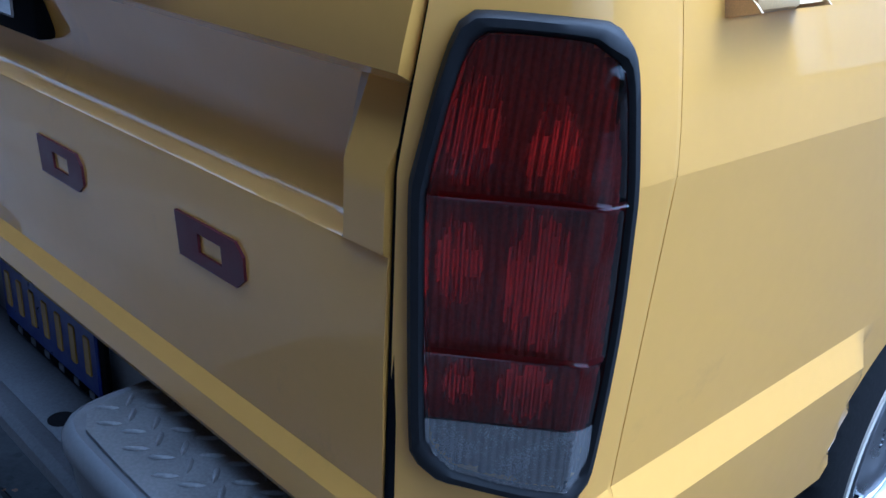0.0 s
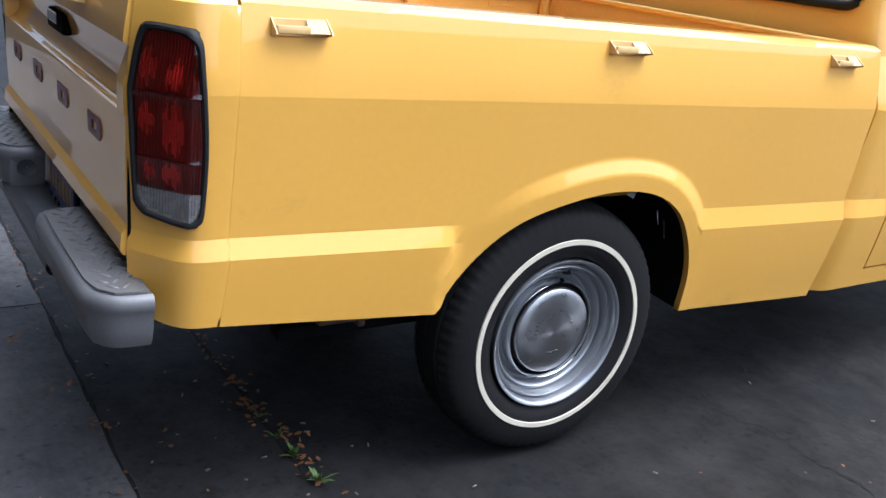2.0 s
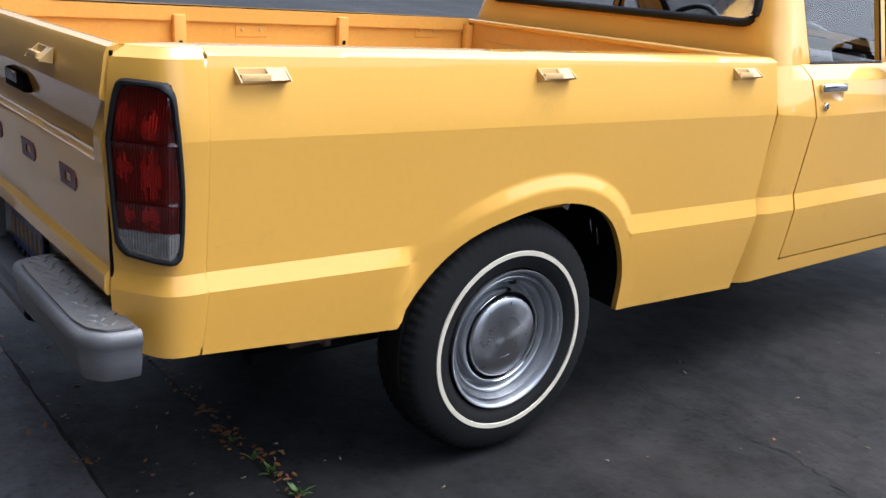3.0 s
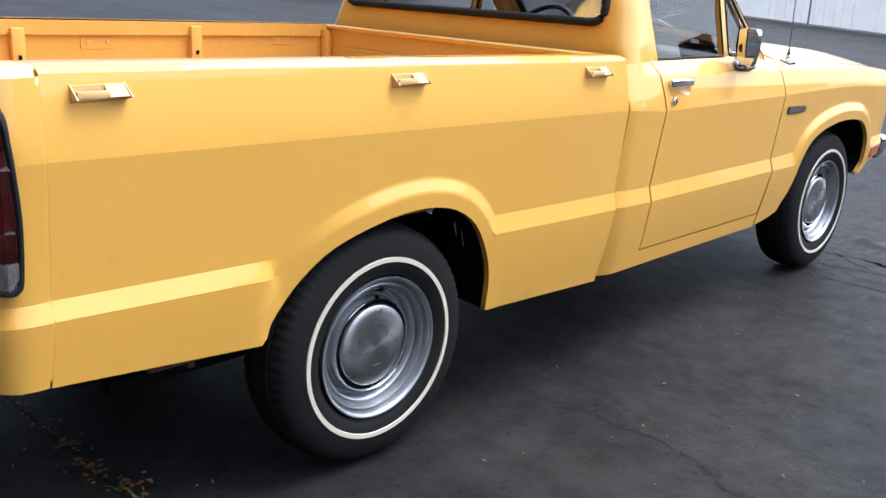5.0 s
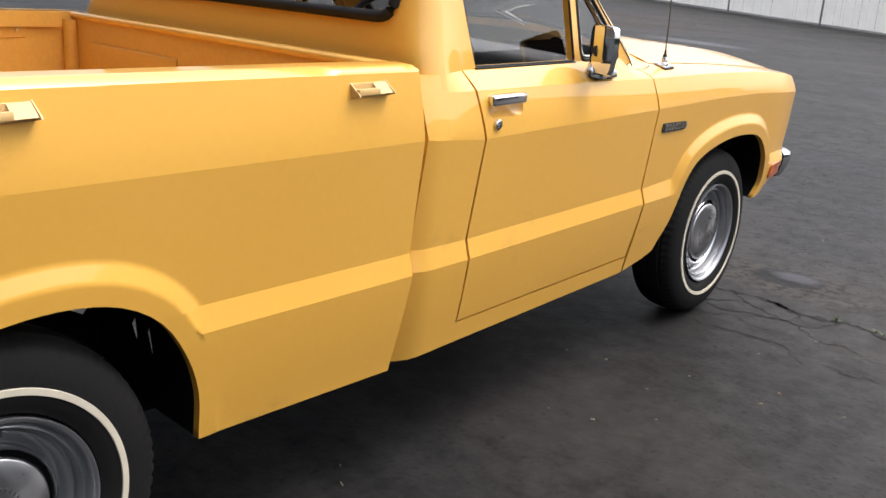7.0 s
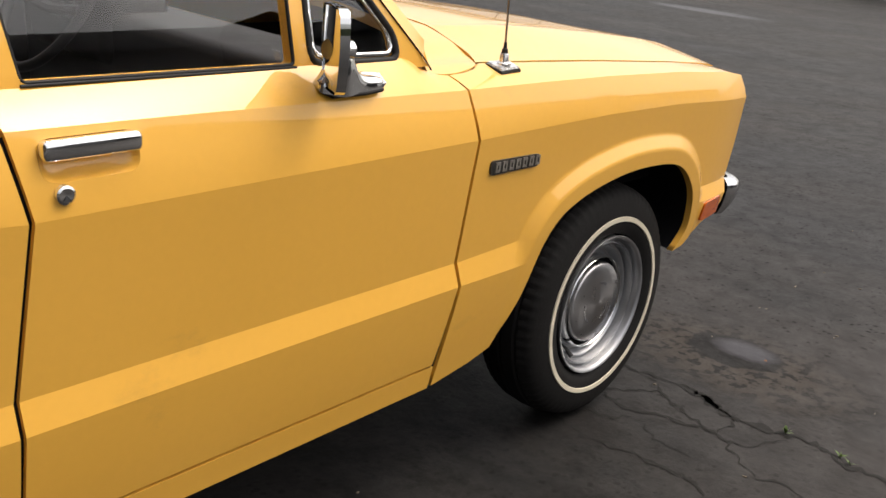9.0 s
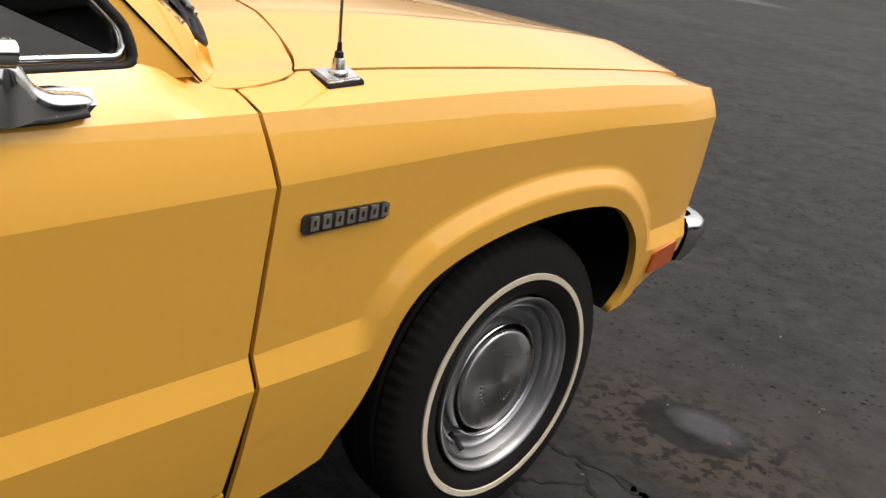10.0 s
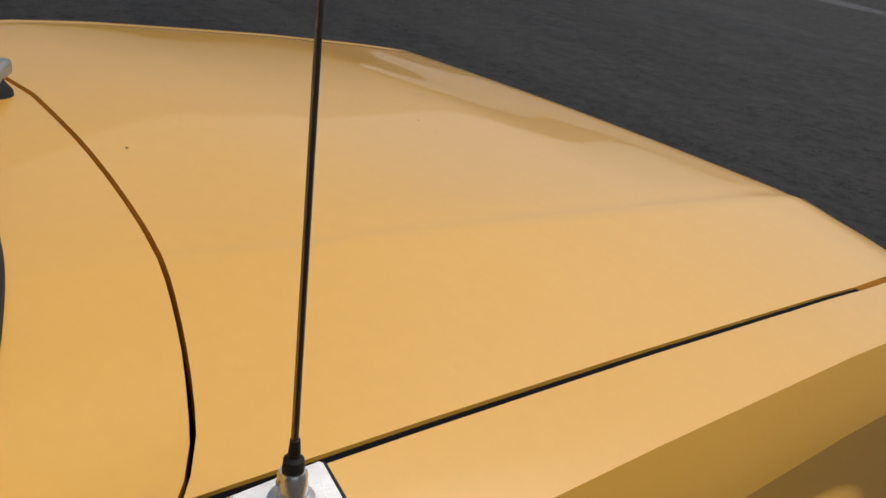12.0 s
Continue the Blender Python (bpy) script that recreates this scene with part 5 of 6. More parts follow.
# inside the cab
part("seat_back", box(-0.62, 0.62, 1.14, 1.26, 0.55, 0.985, 0.04, 3), TRIM, truck, "black vinyl bench seat back")
part("seat_cushion", box(-0.62, 0.62, 1.2, 1.68, 0.52, 0.70, 0.04, 3), TRIM, truck)
dash = box(-0.62, 0.62, 1.80, 2.02, 0.72, 0.975, 0.03, 3)
box(-0.55, -0.12, 1.78, 1.95, 0.85, 1.03, 0.04, 3, dash)
part("dashboard", dash, TRIM, truck, "black padded dashboard")
part("cab_floor", box(-0.66, 0.66, 1.08, 2.2, 0.42, 0.46), BLACK, truck)
part("headliner", box(-0.56, 0.56, 1.16, 1.58, 1.435, 1.45), TRIM, truck)
sw = empty("steering_wheel", parent=truck)
m = Matrix.Translation((-0.29, 1.74, 1.0)) @ Matrix.Rotation(radians(58), 4, "X")
ring = [m @ Vector((0.185 * math.cos(a), 0.185 * math.sin(a), 0)) for a in np.linspace(0, 2 * math.pi, 49)]
part("wheel_rim", tube(ring, 0.012, 10), TRIM, sw, smooth=60)
part("spoke", tube([m @ Vector((-0.17, -0.02, 0)), m @ Vector((0, -0.03, -0.02)), m @ Vector((0.17, -0.02, 0))], 0.013, 8), TRIM, sw)
part("column", tube([m @ Vector((0, 0, -0.02)), m @ Vector((0, 0, -0.35))], 0.035, 12), TRIM, sw)

# outside mirrors
def smooth_rows(rows, n):
    """Rows of numbers, eased into n steps between each two."""
    out = []
    for i in range(len(rows) - 1):
        p, a, b, q = (rows[max(i - 1, 0)], rows[i], rows[i + 1], rows[min(i + 2, len(rows) - 1)])
        for k in range(n):
            t = k / n
            out.append([0.5 * (2 * y + (z - x) * t + (2 * x - 5 * y + 4 * z - w) * t * t + (3 * y - x - 3 * z + w) * t ** 3) for x, y, z, w in zip(p, a, b, q)])
    return out + [list(rows[-1])]


MIRROR = mat("mirror_glass", (0.75, 0.77, 0.78), rough=0.02, metal=1.0)
for side in (1, -1):
    mm = empty("door_mirror", parent=truck)
    bm = bmesh.new()
    foot_l = [(0.740, 1.730, 0.972), (0.770, 1.745, 0.962), (0.772, 1.815, 0.962), (0.765, 1.860, 0.963), (0.735, 1.865, 0.976), (0.728, 1.815, 0.981), (0.728, 1.755, 0.981)]
    lo = [bm.verts.new((side * x, y, z)) for x, y, z in foot_l]
    hi = [bm.verts.new((side * (0.748 + (x - 0.748) * 0.8), 1.815 + (y - 1.795) * 0.90, z + 0.010)) for x, y, z in foot_l]
    bm.faces.new(lo[::-1])
    bm.faces.new(hi)
    for k in range(7):
        bm.faces.new((lo[k], lo[(k + 1) % 7], hi[(k + 1) % 7], hi[k]))
    part("base", bm, CHROME, mm, "chrome mirror foot")
    part("gasket", tube([(side * x, y, z) for x, y, z in foot_l + foot_l[:1]], 0.004, 8), RUBBER, mm)
    bm = bmesh.new()
    rows_ = []
    stations = [(1.726, 0.750, 0.012, 0.984), (1.742, 0.754, 0.018, 1.006), (1.755, 0.761, 0.018, 1.032), (1.772, 0.764, 0.017, 1.038), (1.788, 0.760, 0.017, 1.024), (1.803, 0.755, 0.018, 1.003), (1.823, 0.751, 0.019, 0.990), (1.850, 0.749, 0.018, 0.986), (1.864, 0.748, 0.015, 0.983), (1.872, 0.748, 0.010, 0.978)]
    for y, c, wide, h in smooth_rows(stations, 3):
        row = []
        for k in range(13):
            a = math.pi * k / 12
            u, v = math.cos(a), math.sin(a)
            x = c + wide * math.copysign(abs(u) ** 0.7, u)
            foot_z = 0.972 - 0.35 * (x - 0.75)
            row.append(bm.verts.new((side * x, y, foot_z + (h - foot_z) * v ** 0.7)))
        rows_.append(row)
    for p, q in zip(rows_, rows_[1:]):
        for k in range(12):
            bm.faces.new((p[k], p[k + 1], q[k + 1], q[k]))
    bm.faces.new(rows_[0])
    bm.faces.new(rows_[-1])
    part("stalk", bm, CHROME, mm, "chrome mirror arm", smooth=60)
    part("pivot", tube([(side * 0.765, 1.780, 1.035), (side * 0.77, 1.745, 1.038), (side * 0.775, 1.730, 1.04)], 0.017, 14), CHROME, mm)
    part("pivot_ring", tube([(side * 0.768, 1.755, 1.0365), (side * 0.769, 1.748, 1.0375)], 0.0185, 14), BLACK, mm)
    face = rounded([(-0.046, -0.068), (0.046, -0.068), (0.064, 0.0), (0.060, 0.066), (-0.060, 0.066), (-0.064, 0.0)], 0.022)
    cx, cy, cz = side * 0.80, 1.727, 1.045
    turned = Matrix.Rotation(radians(-28 * side), 3, "Z")
    shell = sheet(face, lambda u, v: Vector((cx, cy, cz)) + turned @ Vector((u, 0.002, v)), 0.02, rim=0.016, inward=turned @ Vector((0, -1, 0)))
    part("shell", shell, CHROME, mm, "chrome mirror shell")
    part("glass", sheet([(u * 0.95, v * 0.95) for u, v in face], lambda u, v: Vector((cx, cy, cz)) + turned @ Vector((u, -0.012, v)), 0.03, rim=0), MIRROR, mm)

# aerial
PITTED = mat("pitted_chrome", (0.70, 0.70, 0.70), rough=0.24, metal=0.85, var=0.12, var_scale=60)
aerial = empty("aerial", parent=truck)
shape = [(0.684, 2.233), (0.728, 2.234), (0.722, 2.301), (0.683, 2.306)]
cxm, cym = 0.703, 2.269
base_z = 0.9600
for name, grow, z0, z1, m in (("gasket", 1.16, -0.012, 0.0085, RUBBER), ("base_plate", 1.0, 0.005, 0.0125, PITTED)):
    bm = bmesh.new()
    lo = [bm.verts.new((cxm + (x - cxm) * grow, cym + (y - cym) * grow, base_z + z0 - 0.25 * (x - cxm))) for x, y in shape]
    hi = [bm.verts.new((cxm + (x - cxm) * grow * 0.93, cym + (y - cym) * grow * 0.93, base_z + z1 - 0.25 * (x - cxm))) for x, y in shape]
    bm.faces.new(hi)
    for k in range(4):
        bm.faces.new((lo[k], lo[(k + 1) % 4], hi[(k + 1) % 4], hi[k]))
    bmesh.ops.bevel(bm, geom=[e for e in bm.edges if not e.is_boundary], offset=0.0018, segments=2, affect="EDGES")
    part(name, bm, m, aerial)
part("collar", lathe([(0.0, 0.0155), (0.003, 0.015), (0.006, 0.0105), (0.009, 0.010), (0.020, 0.0095), (0.023, 0.008), (0.0235, 0.001)], (cxm, cym, base_z + 0.0115), 24, "z"), PITTED, aerial)
part("bushing", lathe([(0.0, 0.007), (0.008, 0.0065), (0.010, 0.004), (0.022, 0.0032), (0.023, 0.001)], (cxm, cym, base_z + 0.0345), 16, "z"), RUBBER, aerial)
MAST = mat("aerial_steel", (0.22, 0.20, 0.18), rough=0.35, metal=1.0)
part("mast", tube([(0.703, 2.269, 0.99), (0.700, 2.266, 1.3), (0.699, 2.26, 1.75)], 0.0024, 10, taper=0.6), MAST, aerial)

# wipers
WIPER = mat("wiper_arm", (0.34, 0.33, 0.31), rough=0.45, metal=0.6, var=0.2, var_scale=30)
for dx, dy, lift in ((0.03, 0.022, 0.0), (-0.41, 0.046, 0.004)):
    wi = empty("wiper", parent=truck)

    def at(x, y, z):
        return Vector((x + dx, y + dy, z + lift))
    foot_z = cowl_z(0.0, 2.3)
    part("pivot_boot", lathe([(-0.004, 0.024), (0.006, 0.022), (0.016, 0.014), (0.024, 0.010), (0.025, 0.001)], at(-0.045, 2.297, foot_z), 20, "z"), RUBBER, wi)
    cap_ = box(-0.034, 0.034, -0.013, 0.013, -0.008, 0.012, 0.006, 3)
    cap_.transform(Matrix.Translation(at(-0.058, 2.304, 1.050)) @ Matrix.Rotation(radians(-31), 4, "Z"))
    part("pivot_cap", cap_, WIPER, wi)
    part("arm", tube([at(-0.036, 2.292, 1.052), at(0.02, 2.262, 1.056), at(0.066, 2.240, 1.058), at(0.12, 2.226, 1.062), at(0.20, 2.206, 1.068), at(0.256, 2.192, 1.070)], 0.0065, 10), WIPER, wi, smooth=60)
    knob = box(-0.024, 0.024, -0.011, 0.011, -0.007, 0.007, 0.005, 3)
    knob.transform(Matrix.Translation(at(0.245, 2.195, 1.070)) @ Matrix.Rotation(radians(-14), 4, "Z"))
    part("knuckle", knob, WIPER, wi)
    part("lower_arm", tube([at(0.262, 2.190, 1.068), at(0.298, 2.179, 1.058), at(0.392, 2.157, 1.040), at(0.460, 2.136, 1.030)], 0.0055, 8, taper=0.75), WIPER, wi, smooth=60)
    run = [at(0.151, 2.189, 1.083), at(0.255, 2.174, 1.063), at(0.363, 2.155, 1.044), at(0.480, 2.130, 1.025)]
    part("blade_frame", tube(run, 0.003, 8, taper=0.8), RUBBER, wi)
    part("blade", strip([p + Vector((0.0, -0.004, -0.003)) for p in run], [p + Vector((0.012, -0.020, -0.004)) for p in run], 1), RUBBER, wi)
    for i in range(11):
        t = 0.35 + i / 10 * (len(run) - 1.36)
        k = int(t)
        q = run[k].lerp(run[k + 1], t - k)
        part("clip", box(q.x - 0.0014, q.x + 0.0014, q.y - 0.0042, q.y + 0.0042, q.z - 0.002, q.z + 0.0034, 0.0006, 1), WIPER, wi)

# badge, marker lamp and front bumper
BADGEMARK = mat("badge_mark", (0.30, 0.28, 0.25), rough=0.4, metal=0.6, var=0.3, var_scale=80)
BADGE = mat("dark_badge", (0.05, 0.048, 0.045), rough=0.35, metal=0.4, var=0.3, var_scale=60)
for side in (1, -1):
    bd = empty("fender_badge", parent=truck)

    def on_side(y, z, out, k=side):
        return Vector((k * (side_x(y, z) + out), y, z))
    band = rounded([(2.150, 0.769), (2.313, 0.768), (2.313, 0.795), (2.150, 0.800)], 0.011)
    part("band", sheet(band, lambda y, z: on_side(y, z, 0.004), 0.03, rim=0.005, inward=(-side, 0, 0)), BADGE, bd, "dark raised name badge")
    for i in range(7):
        y = 2.163 + i * 0.0222
        z = 0.7845 - 0.012 * (y - 2.152)
        part("mark", sheet([(y, z - 0.010), (y + 0.015, z - 0.0105), (y + 0.015, z + 0.0105), (y, z + 0.011)], lambda a, b: on_side(a, b, 0.0065), 0.03, holes=[[(y + 0.005, z - 0.005), (y + 0.010, z - 0.005), (y + 0.010, z + 0.005), (y + 0.005, z + 0.005)]], rim=0.004, inward=(-side, 0, 0)), BADGEMARK, bd)
    mk = empty("side_marker", parent=truck)
    shape = rounded([(3.125, 0.486), (3.238, 0.492), (3.236, 0.548), (3.135, 0.540)], 0.012)
    part("lens", sheet(shape, lambda y, z: on_side(y, z, 0.006), 0.02, rim=0.008, inward=(-side, 0, 0)), AMBER, mk, "amber side marker lens")
fb = empty("front_bumper", parent=truck)
tip = [(0.742, 3.326), (0.750, 3.338), (0.745, 3.360), (0.715, 3.385), (0.65, 3.408), (0.5, 3.432)]
path = smooth_line(tip + [(0.0, 3.450)] + [(-x, y) for x, y in tip[::-1]], 0.02)
face_ = [(0.0, 0.574), (0.020, 0.574), (0.033, 0.567), (0.039, 0.553), (0.037, 0.532), (0.030, 0.506), (0.018, 0.480), (0.005, 0.462), (-0.010, 0.456)]
DULL = mat("worn_chrome", (0.62, 0.63, 0.65), rough=0.13, metal=1.0, var=0.08, var_scale=14)
blade_ob = part("blade", swept(path, face_), DULL, fb, "chrome bumper blade", smooth=60)
for side in (1, -1):
    cap_ = bmesh.new()
    rim_ = face_ + [(-0.006, 0.51)]
    ring_ = [cap_.verts.new((side * (0.742 + 0.83 * o), 3.326 - 0.55 * o, z)) for o, z in rim_]
    core_ = [cap_.verts.new((side * (0.740 + 0.83 * (0.010 + (o - 0.010) * 0.75)), 3.322 - 0.55 * (0.010 + (o - 0.010) * 0.75), 0.520 + (z - 0.520) * 0.82)) for o, z in rim_]
    cap_.faces.new(core_)
    for k in range(len(rim_)):
        cap_.faces.new((ring_[k], ring_[(k + 1) % len(rim_)], core_[(k + 1) % len(rim_)], core_[k]))
    part("end_cap", cap_, BLACK, blade_ob, smooth=50)
part("backing", swept(path, [(-0.003, 0.570), (-0.008, 0.53), (-0.014, 0.460)]), BLACK, fb)
part("bumper_iron", box(-0.4, 0.4, 3.26, 3.43, 0.51, 0.57, 0.01), BLACK, fb)

# ---- round the truck: slabs, cracks, leaves ----
rng = random.Random(7)


def patch_mesh(outline, z, thick=0.0, rough_edge=0.0, bm=None):
    """A flat piece of ground with an uneven edge; thick gives it sides."""
    own = bmesh.new()
    dense = smooth_line(list(outline) + [outline[0]], 0.03)[:-1] if rough_edge else list(outline)
    top = [own.verts.new((x + rng.uniform(-1, 1) * rough_edge, y + rng.uniform(-1, 1) * rough_edge, z + ground_z(x, y))) for x, y in dense]
    own.faces.new(top)
    if thick:
        low = [own.verts.new((v.co.x, v.co.y, v.co.z - thick)) for v in top]
        for k in range(len(top)):
            own.faces.new((top[k], top[(k + 1) % len(top)], low[(k + 1) % len(top)], low[k]))
    return merged(bm, own)


# the concrete drive behind the truck, in slabs with open joints
drive = tagged(new("pavement"), "grey weathered concrete drive slabs with open joints", "pavement", kind="structure")


def wavy(x0, x1, y, step=0.06, amp=0.004):
    n = max(2, int(abs(x1 - x0) / step))
    return [(x0 + (x1 - x0) * k / n, y + rng.uniform(-amp, amp)) for k in range(n + 1)]


# the narrow slabs next to the asphalt take a darker concrete tone
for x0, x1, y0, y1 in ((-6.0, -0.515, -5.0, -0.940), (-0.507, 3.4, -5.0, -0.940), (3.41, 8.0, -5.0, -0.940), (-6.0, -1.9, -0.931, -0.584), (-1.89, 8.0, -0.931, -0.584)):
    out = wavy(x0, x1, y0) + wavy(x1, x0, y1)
    part("slab", patch_mesh(out, 0.006, 0.012), DARKSLAB if y1 > -0.8 else PALE if x1 < 0 else CONCRETE, drive, smooth=20)
for x, y0, y1 in ((-0.511, -5.0, -0.945), (3.406, -5.0, -0.945)):
    part("joint", patch_mesh([(x - 0.006, y0), (x + 0.006, y0), (x + 0.006, y1), (x - 0.006, y1)], 0.003), CRACK, drive)
for y in (-0.936, -0.578):
    part("joint", patch_mesh(wavy(-6, 8, y - 0.011) + wavy(8, -6, y + (0.009 if y < -0.9 else 0.004), 0.05, 0.005), 0.0045), CRACK, drive)


def crack(points, width, name="crack"):
    """A broken line in the asphalt, wider and narrower along its way."""
    line = smooth_line(points, 0.017)
    bm = bmesh.new()
    a, b = [], []
    for i, (x, y) in enumerate(line):
        (xa, ya), (xb, yb) = line[max(i - 1, 0)], line[min(i + 1, len(line) - 1)]
        d = Vector((xb - xa, yb - ya)).normalized()
        n = Vector((-d.y, d.x))
        end = min(1, 3.0 * min(i, len(line) - 1 - i) / len(line) + 0.15)
        w = 1.05 * width * rng.choice((0.35, 0.6, 0.9, 1.3, 1.9)) * end
        c = Vector((x, y)) + n * rng.uniform(-0.012, 0.012)
        a.append(bm.verts.new((*(c + n * w), 0.0015)))
        b.append(bm.verts.new((*(c - n * w * rng.uniform(0.6, 1.4)), 0.0015)))
    for k in range(len(line) - 1):
        bm.faces.new((a[k], a[k + 1], b[k + 1], b[k]))
    return part(name, bm, CRACK, lot)


lot = bpy.data.objects["ground"]
for pts, w in (
    ([(0.45, 3.09), (0.65, 3.06), (0.75, 3.06), (0.88, 3.075), (0.96, 3.045), (1.05, 3.01), (1.17, 3.04), (1.27, 3.06), (1.35, 3.02), (1.45, 3.02), (1.7, 2.97), (2.1, 2.93), (2.6, 2.94)], 0.0095),
    ([(0.86, 3.085), (0.93, 3.06), (1.0, 3.03), (1.06, 3.02)], 0.0080),
    ([(0.55, 2.83), (0.74, 2.85), (0.81, 2.83), (0.92, 2.87), (1.05, 2.90), (1.11, 2.86), (1.21, 2.78)], 0.0060),
    ([(0.75, 3.06), (0.82, 3.0), (0.92, 2.94), (0.98, 2.92), (1.03, 2.905)], 0.0055),
    ([(0.66, 2.86), (0.72, 2.89), (0.79, 2.95), (0.82, 2.99)], 0.0045),
    ([(0.5, 2.66), (0.73, 2.63), (0.83, 2.615), (0.95, 2.64), (1.1, 2.64), (1.17, 2.59), (1.25, 2.52)], 0.0060),
    ([(1.05, 2.905), (1.055, 2.96), (1.06, 3.02)], 0.0036),
    ([(0.70, 2.745), (0.8, 2.74), (0.85, 2.80)], 0.0036),
    ([(1.09, 2.88), (1.14, 2.92), (1.19, 3.02)], 0.0036),
    ([(0.88, 2.79), (0.92, 2.76), (0.99, 2.74), (1.06, 2.74)], 0.0026),
    ([(1.27, 2.57), (1.33, 2.575), (1.38, 2.56), (1.5, 2.58)], 0.0036),
    ([(1.38, 2.755), (1.46, 2.735), (1.56, 2.73), (1.8, 2.70)], 0.0036),
    ([(1.21, 2.78), (1.29, 2.80), (1.36, 2.78)], 0.0026),
    ([(0.62, 0.675), (0.74, 0.655), (0.83, 0.645), (0.94, 0.685), (1.07, 0.67), (1.2, 0.69), (1.31, 0.66), (1.41, 0.64), (1.5, 0.59), (1.8, 0.62), (2.4, 0.57)], 0.0048),
):
    crack(pts, w)


# fallen leaves, thickest along the joints
LEAF = mat("dry_leaf", (0.15, 0.062, 0.020), rough=0.65, var=0.5, var_scale=18)
TWIG = mat("pale_litter", (0.16, 0.13, 0.095), rough=0.7, var=0.4, var_scale=25)
GREEN = mat("weed_leaf", (0.07, 0.12, 0.025), rough=0.55, var=0.3, var_scale=30)


def leaf(bm, x, y, z, size):
    """One lobed, curled leaf."""
    turn = Matrix.Translation((x, y, z)) @ Matrix.Rotation(rng.uniform(0, 6.28), 4, "Z") @ Matrix.Rotation(rng.uniform(-0.5, 0.5), 4, "X") @ Matrix.Rotation(rng.uniform(-0.4, 0.4), 4, "Y")
    rim = [(0.0, -1.0), (0.30, -0.72), (0.55, -0.40), (0.52, 0.0), (0.58, 0.40), (0.30, 0.62), (0.0, 1.0), (-0.25, 0.66), (-0.52, 0.42), (-0.5, 0.0), (-0.6, -0.35), (-0.28, -0.70)]
    curl = rng.uniform(0.1, 0.5)
    mid = bm.verts.new(turn @ Vector((0, 0, 0)))
    edge = [bm.verts.new(turn @ Vector((u * size * rng.uniform(0.7, 1.1), v * size, curl * size * (u * u + 0.3 * v * v)))) for u, v in rim]
    for k in range(12):
        bm.faces.new((mid, edge[k], edge[(k + 1) % 12]))


bm = bmesh.new()
spots = []
for k in range(46):
    spots.append((rng.uniform(-1.4, 0.62), -0.936 + rng.gauss(0, 0.018), rng.uniform(0.006, 0.014)))
for k in range(70):
    spots.append((rng.uniform(-0.25, 0.95), -0.575 + rng.gauss(0, 0.022), rng.uniform(0.006, 0.015)))
for cx, cy, n in ((0.29, -0.94, 7), (-0.25, -1.04, 3), (0.16, -0.58, 8), (0.33, -0.575, 9), (0.50, -0.55, 8), (0.62, -0.56, 7), (0.05, -1.0, 3), (0.40, -0.80, 4)):
    spots += [(cx + rng.gauss(0, 0.025), cy + rng.gauss(0, 0.018), rng.uniform(0.010, 0.019)) for _ in range(n)]
for k in range(34):
    spots.append((rng.uniform(-1.2, 1.7), rng.uniform(-1.6, -0.4), rng.uniform(0.006, 0.014)))
for k in range(16):
    spots.append((rng.uniform(0.9, 2.2), rng.uniform(-0.3, 5.2), rng.uniform(0.006, 0.012)))
spots += [(2.15, 6.9, 0.05), (2.2, 6.95, 0.04), (1.75, 4.15, 0.03), (1.72, 4.12, 0.025)]
for x, y, q in spots:
    leaf(bm, x, y, 0.010 + 0.25 * q + ground_z(x, y), q * 0.72)
tagged(part("fallen_leaves", bm, LEAF, smooth=60), "dry orange and brown leaves gathered along the joints", "leaves", kind="stuff")
bm = bmesh.new()
for k in range(260):
    x, y = (rng.uniform(-0.8, 1.9), rng.uniform(-1.6, -0.3)) if k < 120 else (rng.uniform(0.6, 2.8), rng.uniform(-0.3, 6.0))
    q, a = rng.uniform(0.003, 0.009), rng.uniform(0, 3.14)
    m = Matrix.Translation((x, y, 0.0085)) @ Matrix.Rotation(a, 4, "Z") @ Matrix.Rotation(rng.uniform(-0.3, 0.3), 4, "Y") @ Matrix.Diagonal((q * 1.8, q * rng.uniform(0.25, 0.8), 0.003, 1))
    bmesh.ops.create_cube(bm, size=1, matrix=m)
tagged(part("litter", bm, TWIG, smooth=0), "small pale bits of twig and grit on the ground", "litter", kind="stuff")


def weed(x, y, size, n):
    """A small tuft of blades and round leaves."""
    bm = bmesh.new()
    for k in range(n):
        a, lean, long = rng.uniform(0, 6.28), rng.uniform(0.2, 1.1), size * rng.uniform(0.5, 1.1)
        out, side_ = Vector((math.cos(a), math.sin(a), 0)), Vector((-math.sin(a), math.cos(a), 0))
        w = size * rng.uniform(0.05, 0.13)
        rows = []
        for t in (0, 0.35, 0.7, 1.0):
            p = Vector((x, y, 0)) + out * (long * lean * t ** 1.3) + Vector((0, 0, long * (t - 0.45 * lean * t * t)))
            ww = w * (0.35 + 1.6 * t * (1 - t) * 1.6) * (0.1 if t == 1.0 else 1)
            rows.append((bm.verts.new(p - side_ * ww), bm.verts.new(p + side_ * ww)))
        for (p, q), (r, t_) in zip(rows, rows[1:]):
            bm.faces.new((p, q, t_, r))
    tagged(part("weed", bm, GREEN, smooth=60), "small green weed growing from a crack", "weed", "weeds in the cracks")


for x, y, q, n in ((0.56, -0.57, 0.05, 18), (0.68, -0.56, 0.045, 20), (0.47, -0.575, 0.03, 12), (0.36, -0.58, 0.025, 9), (1.178, 3.05, 0.03, 14), (1.328, 3.047, 0.022, 10), (1.36, 3.03, 0.02, 8)):
    weed(x, y, q, n)

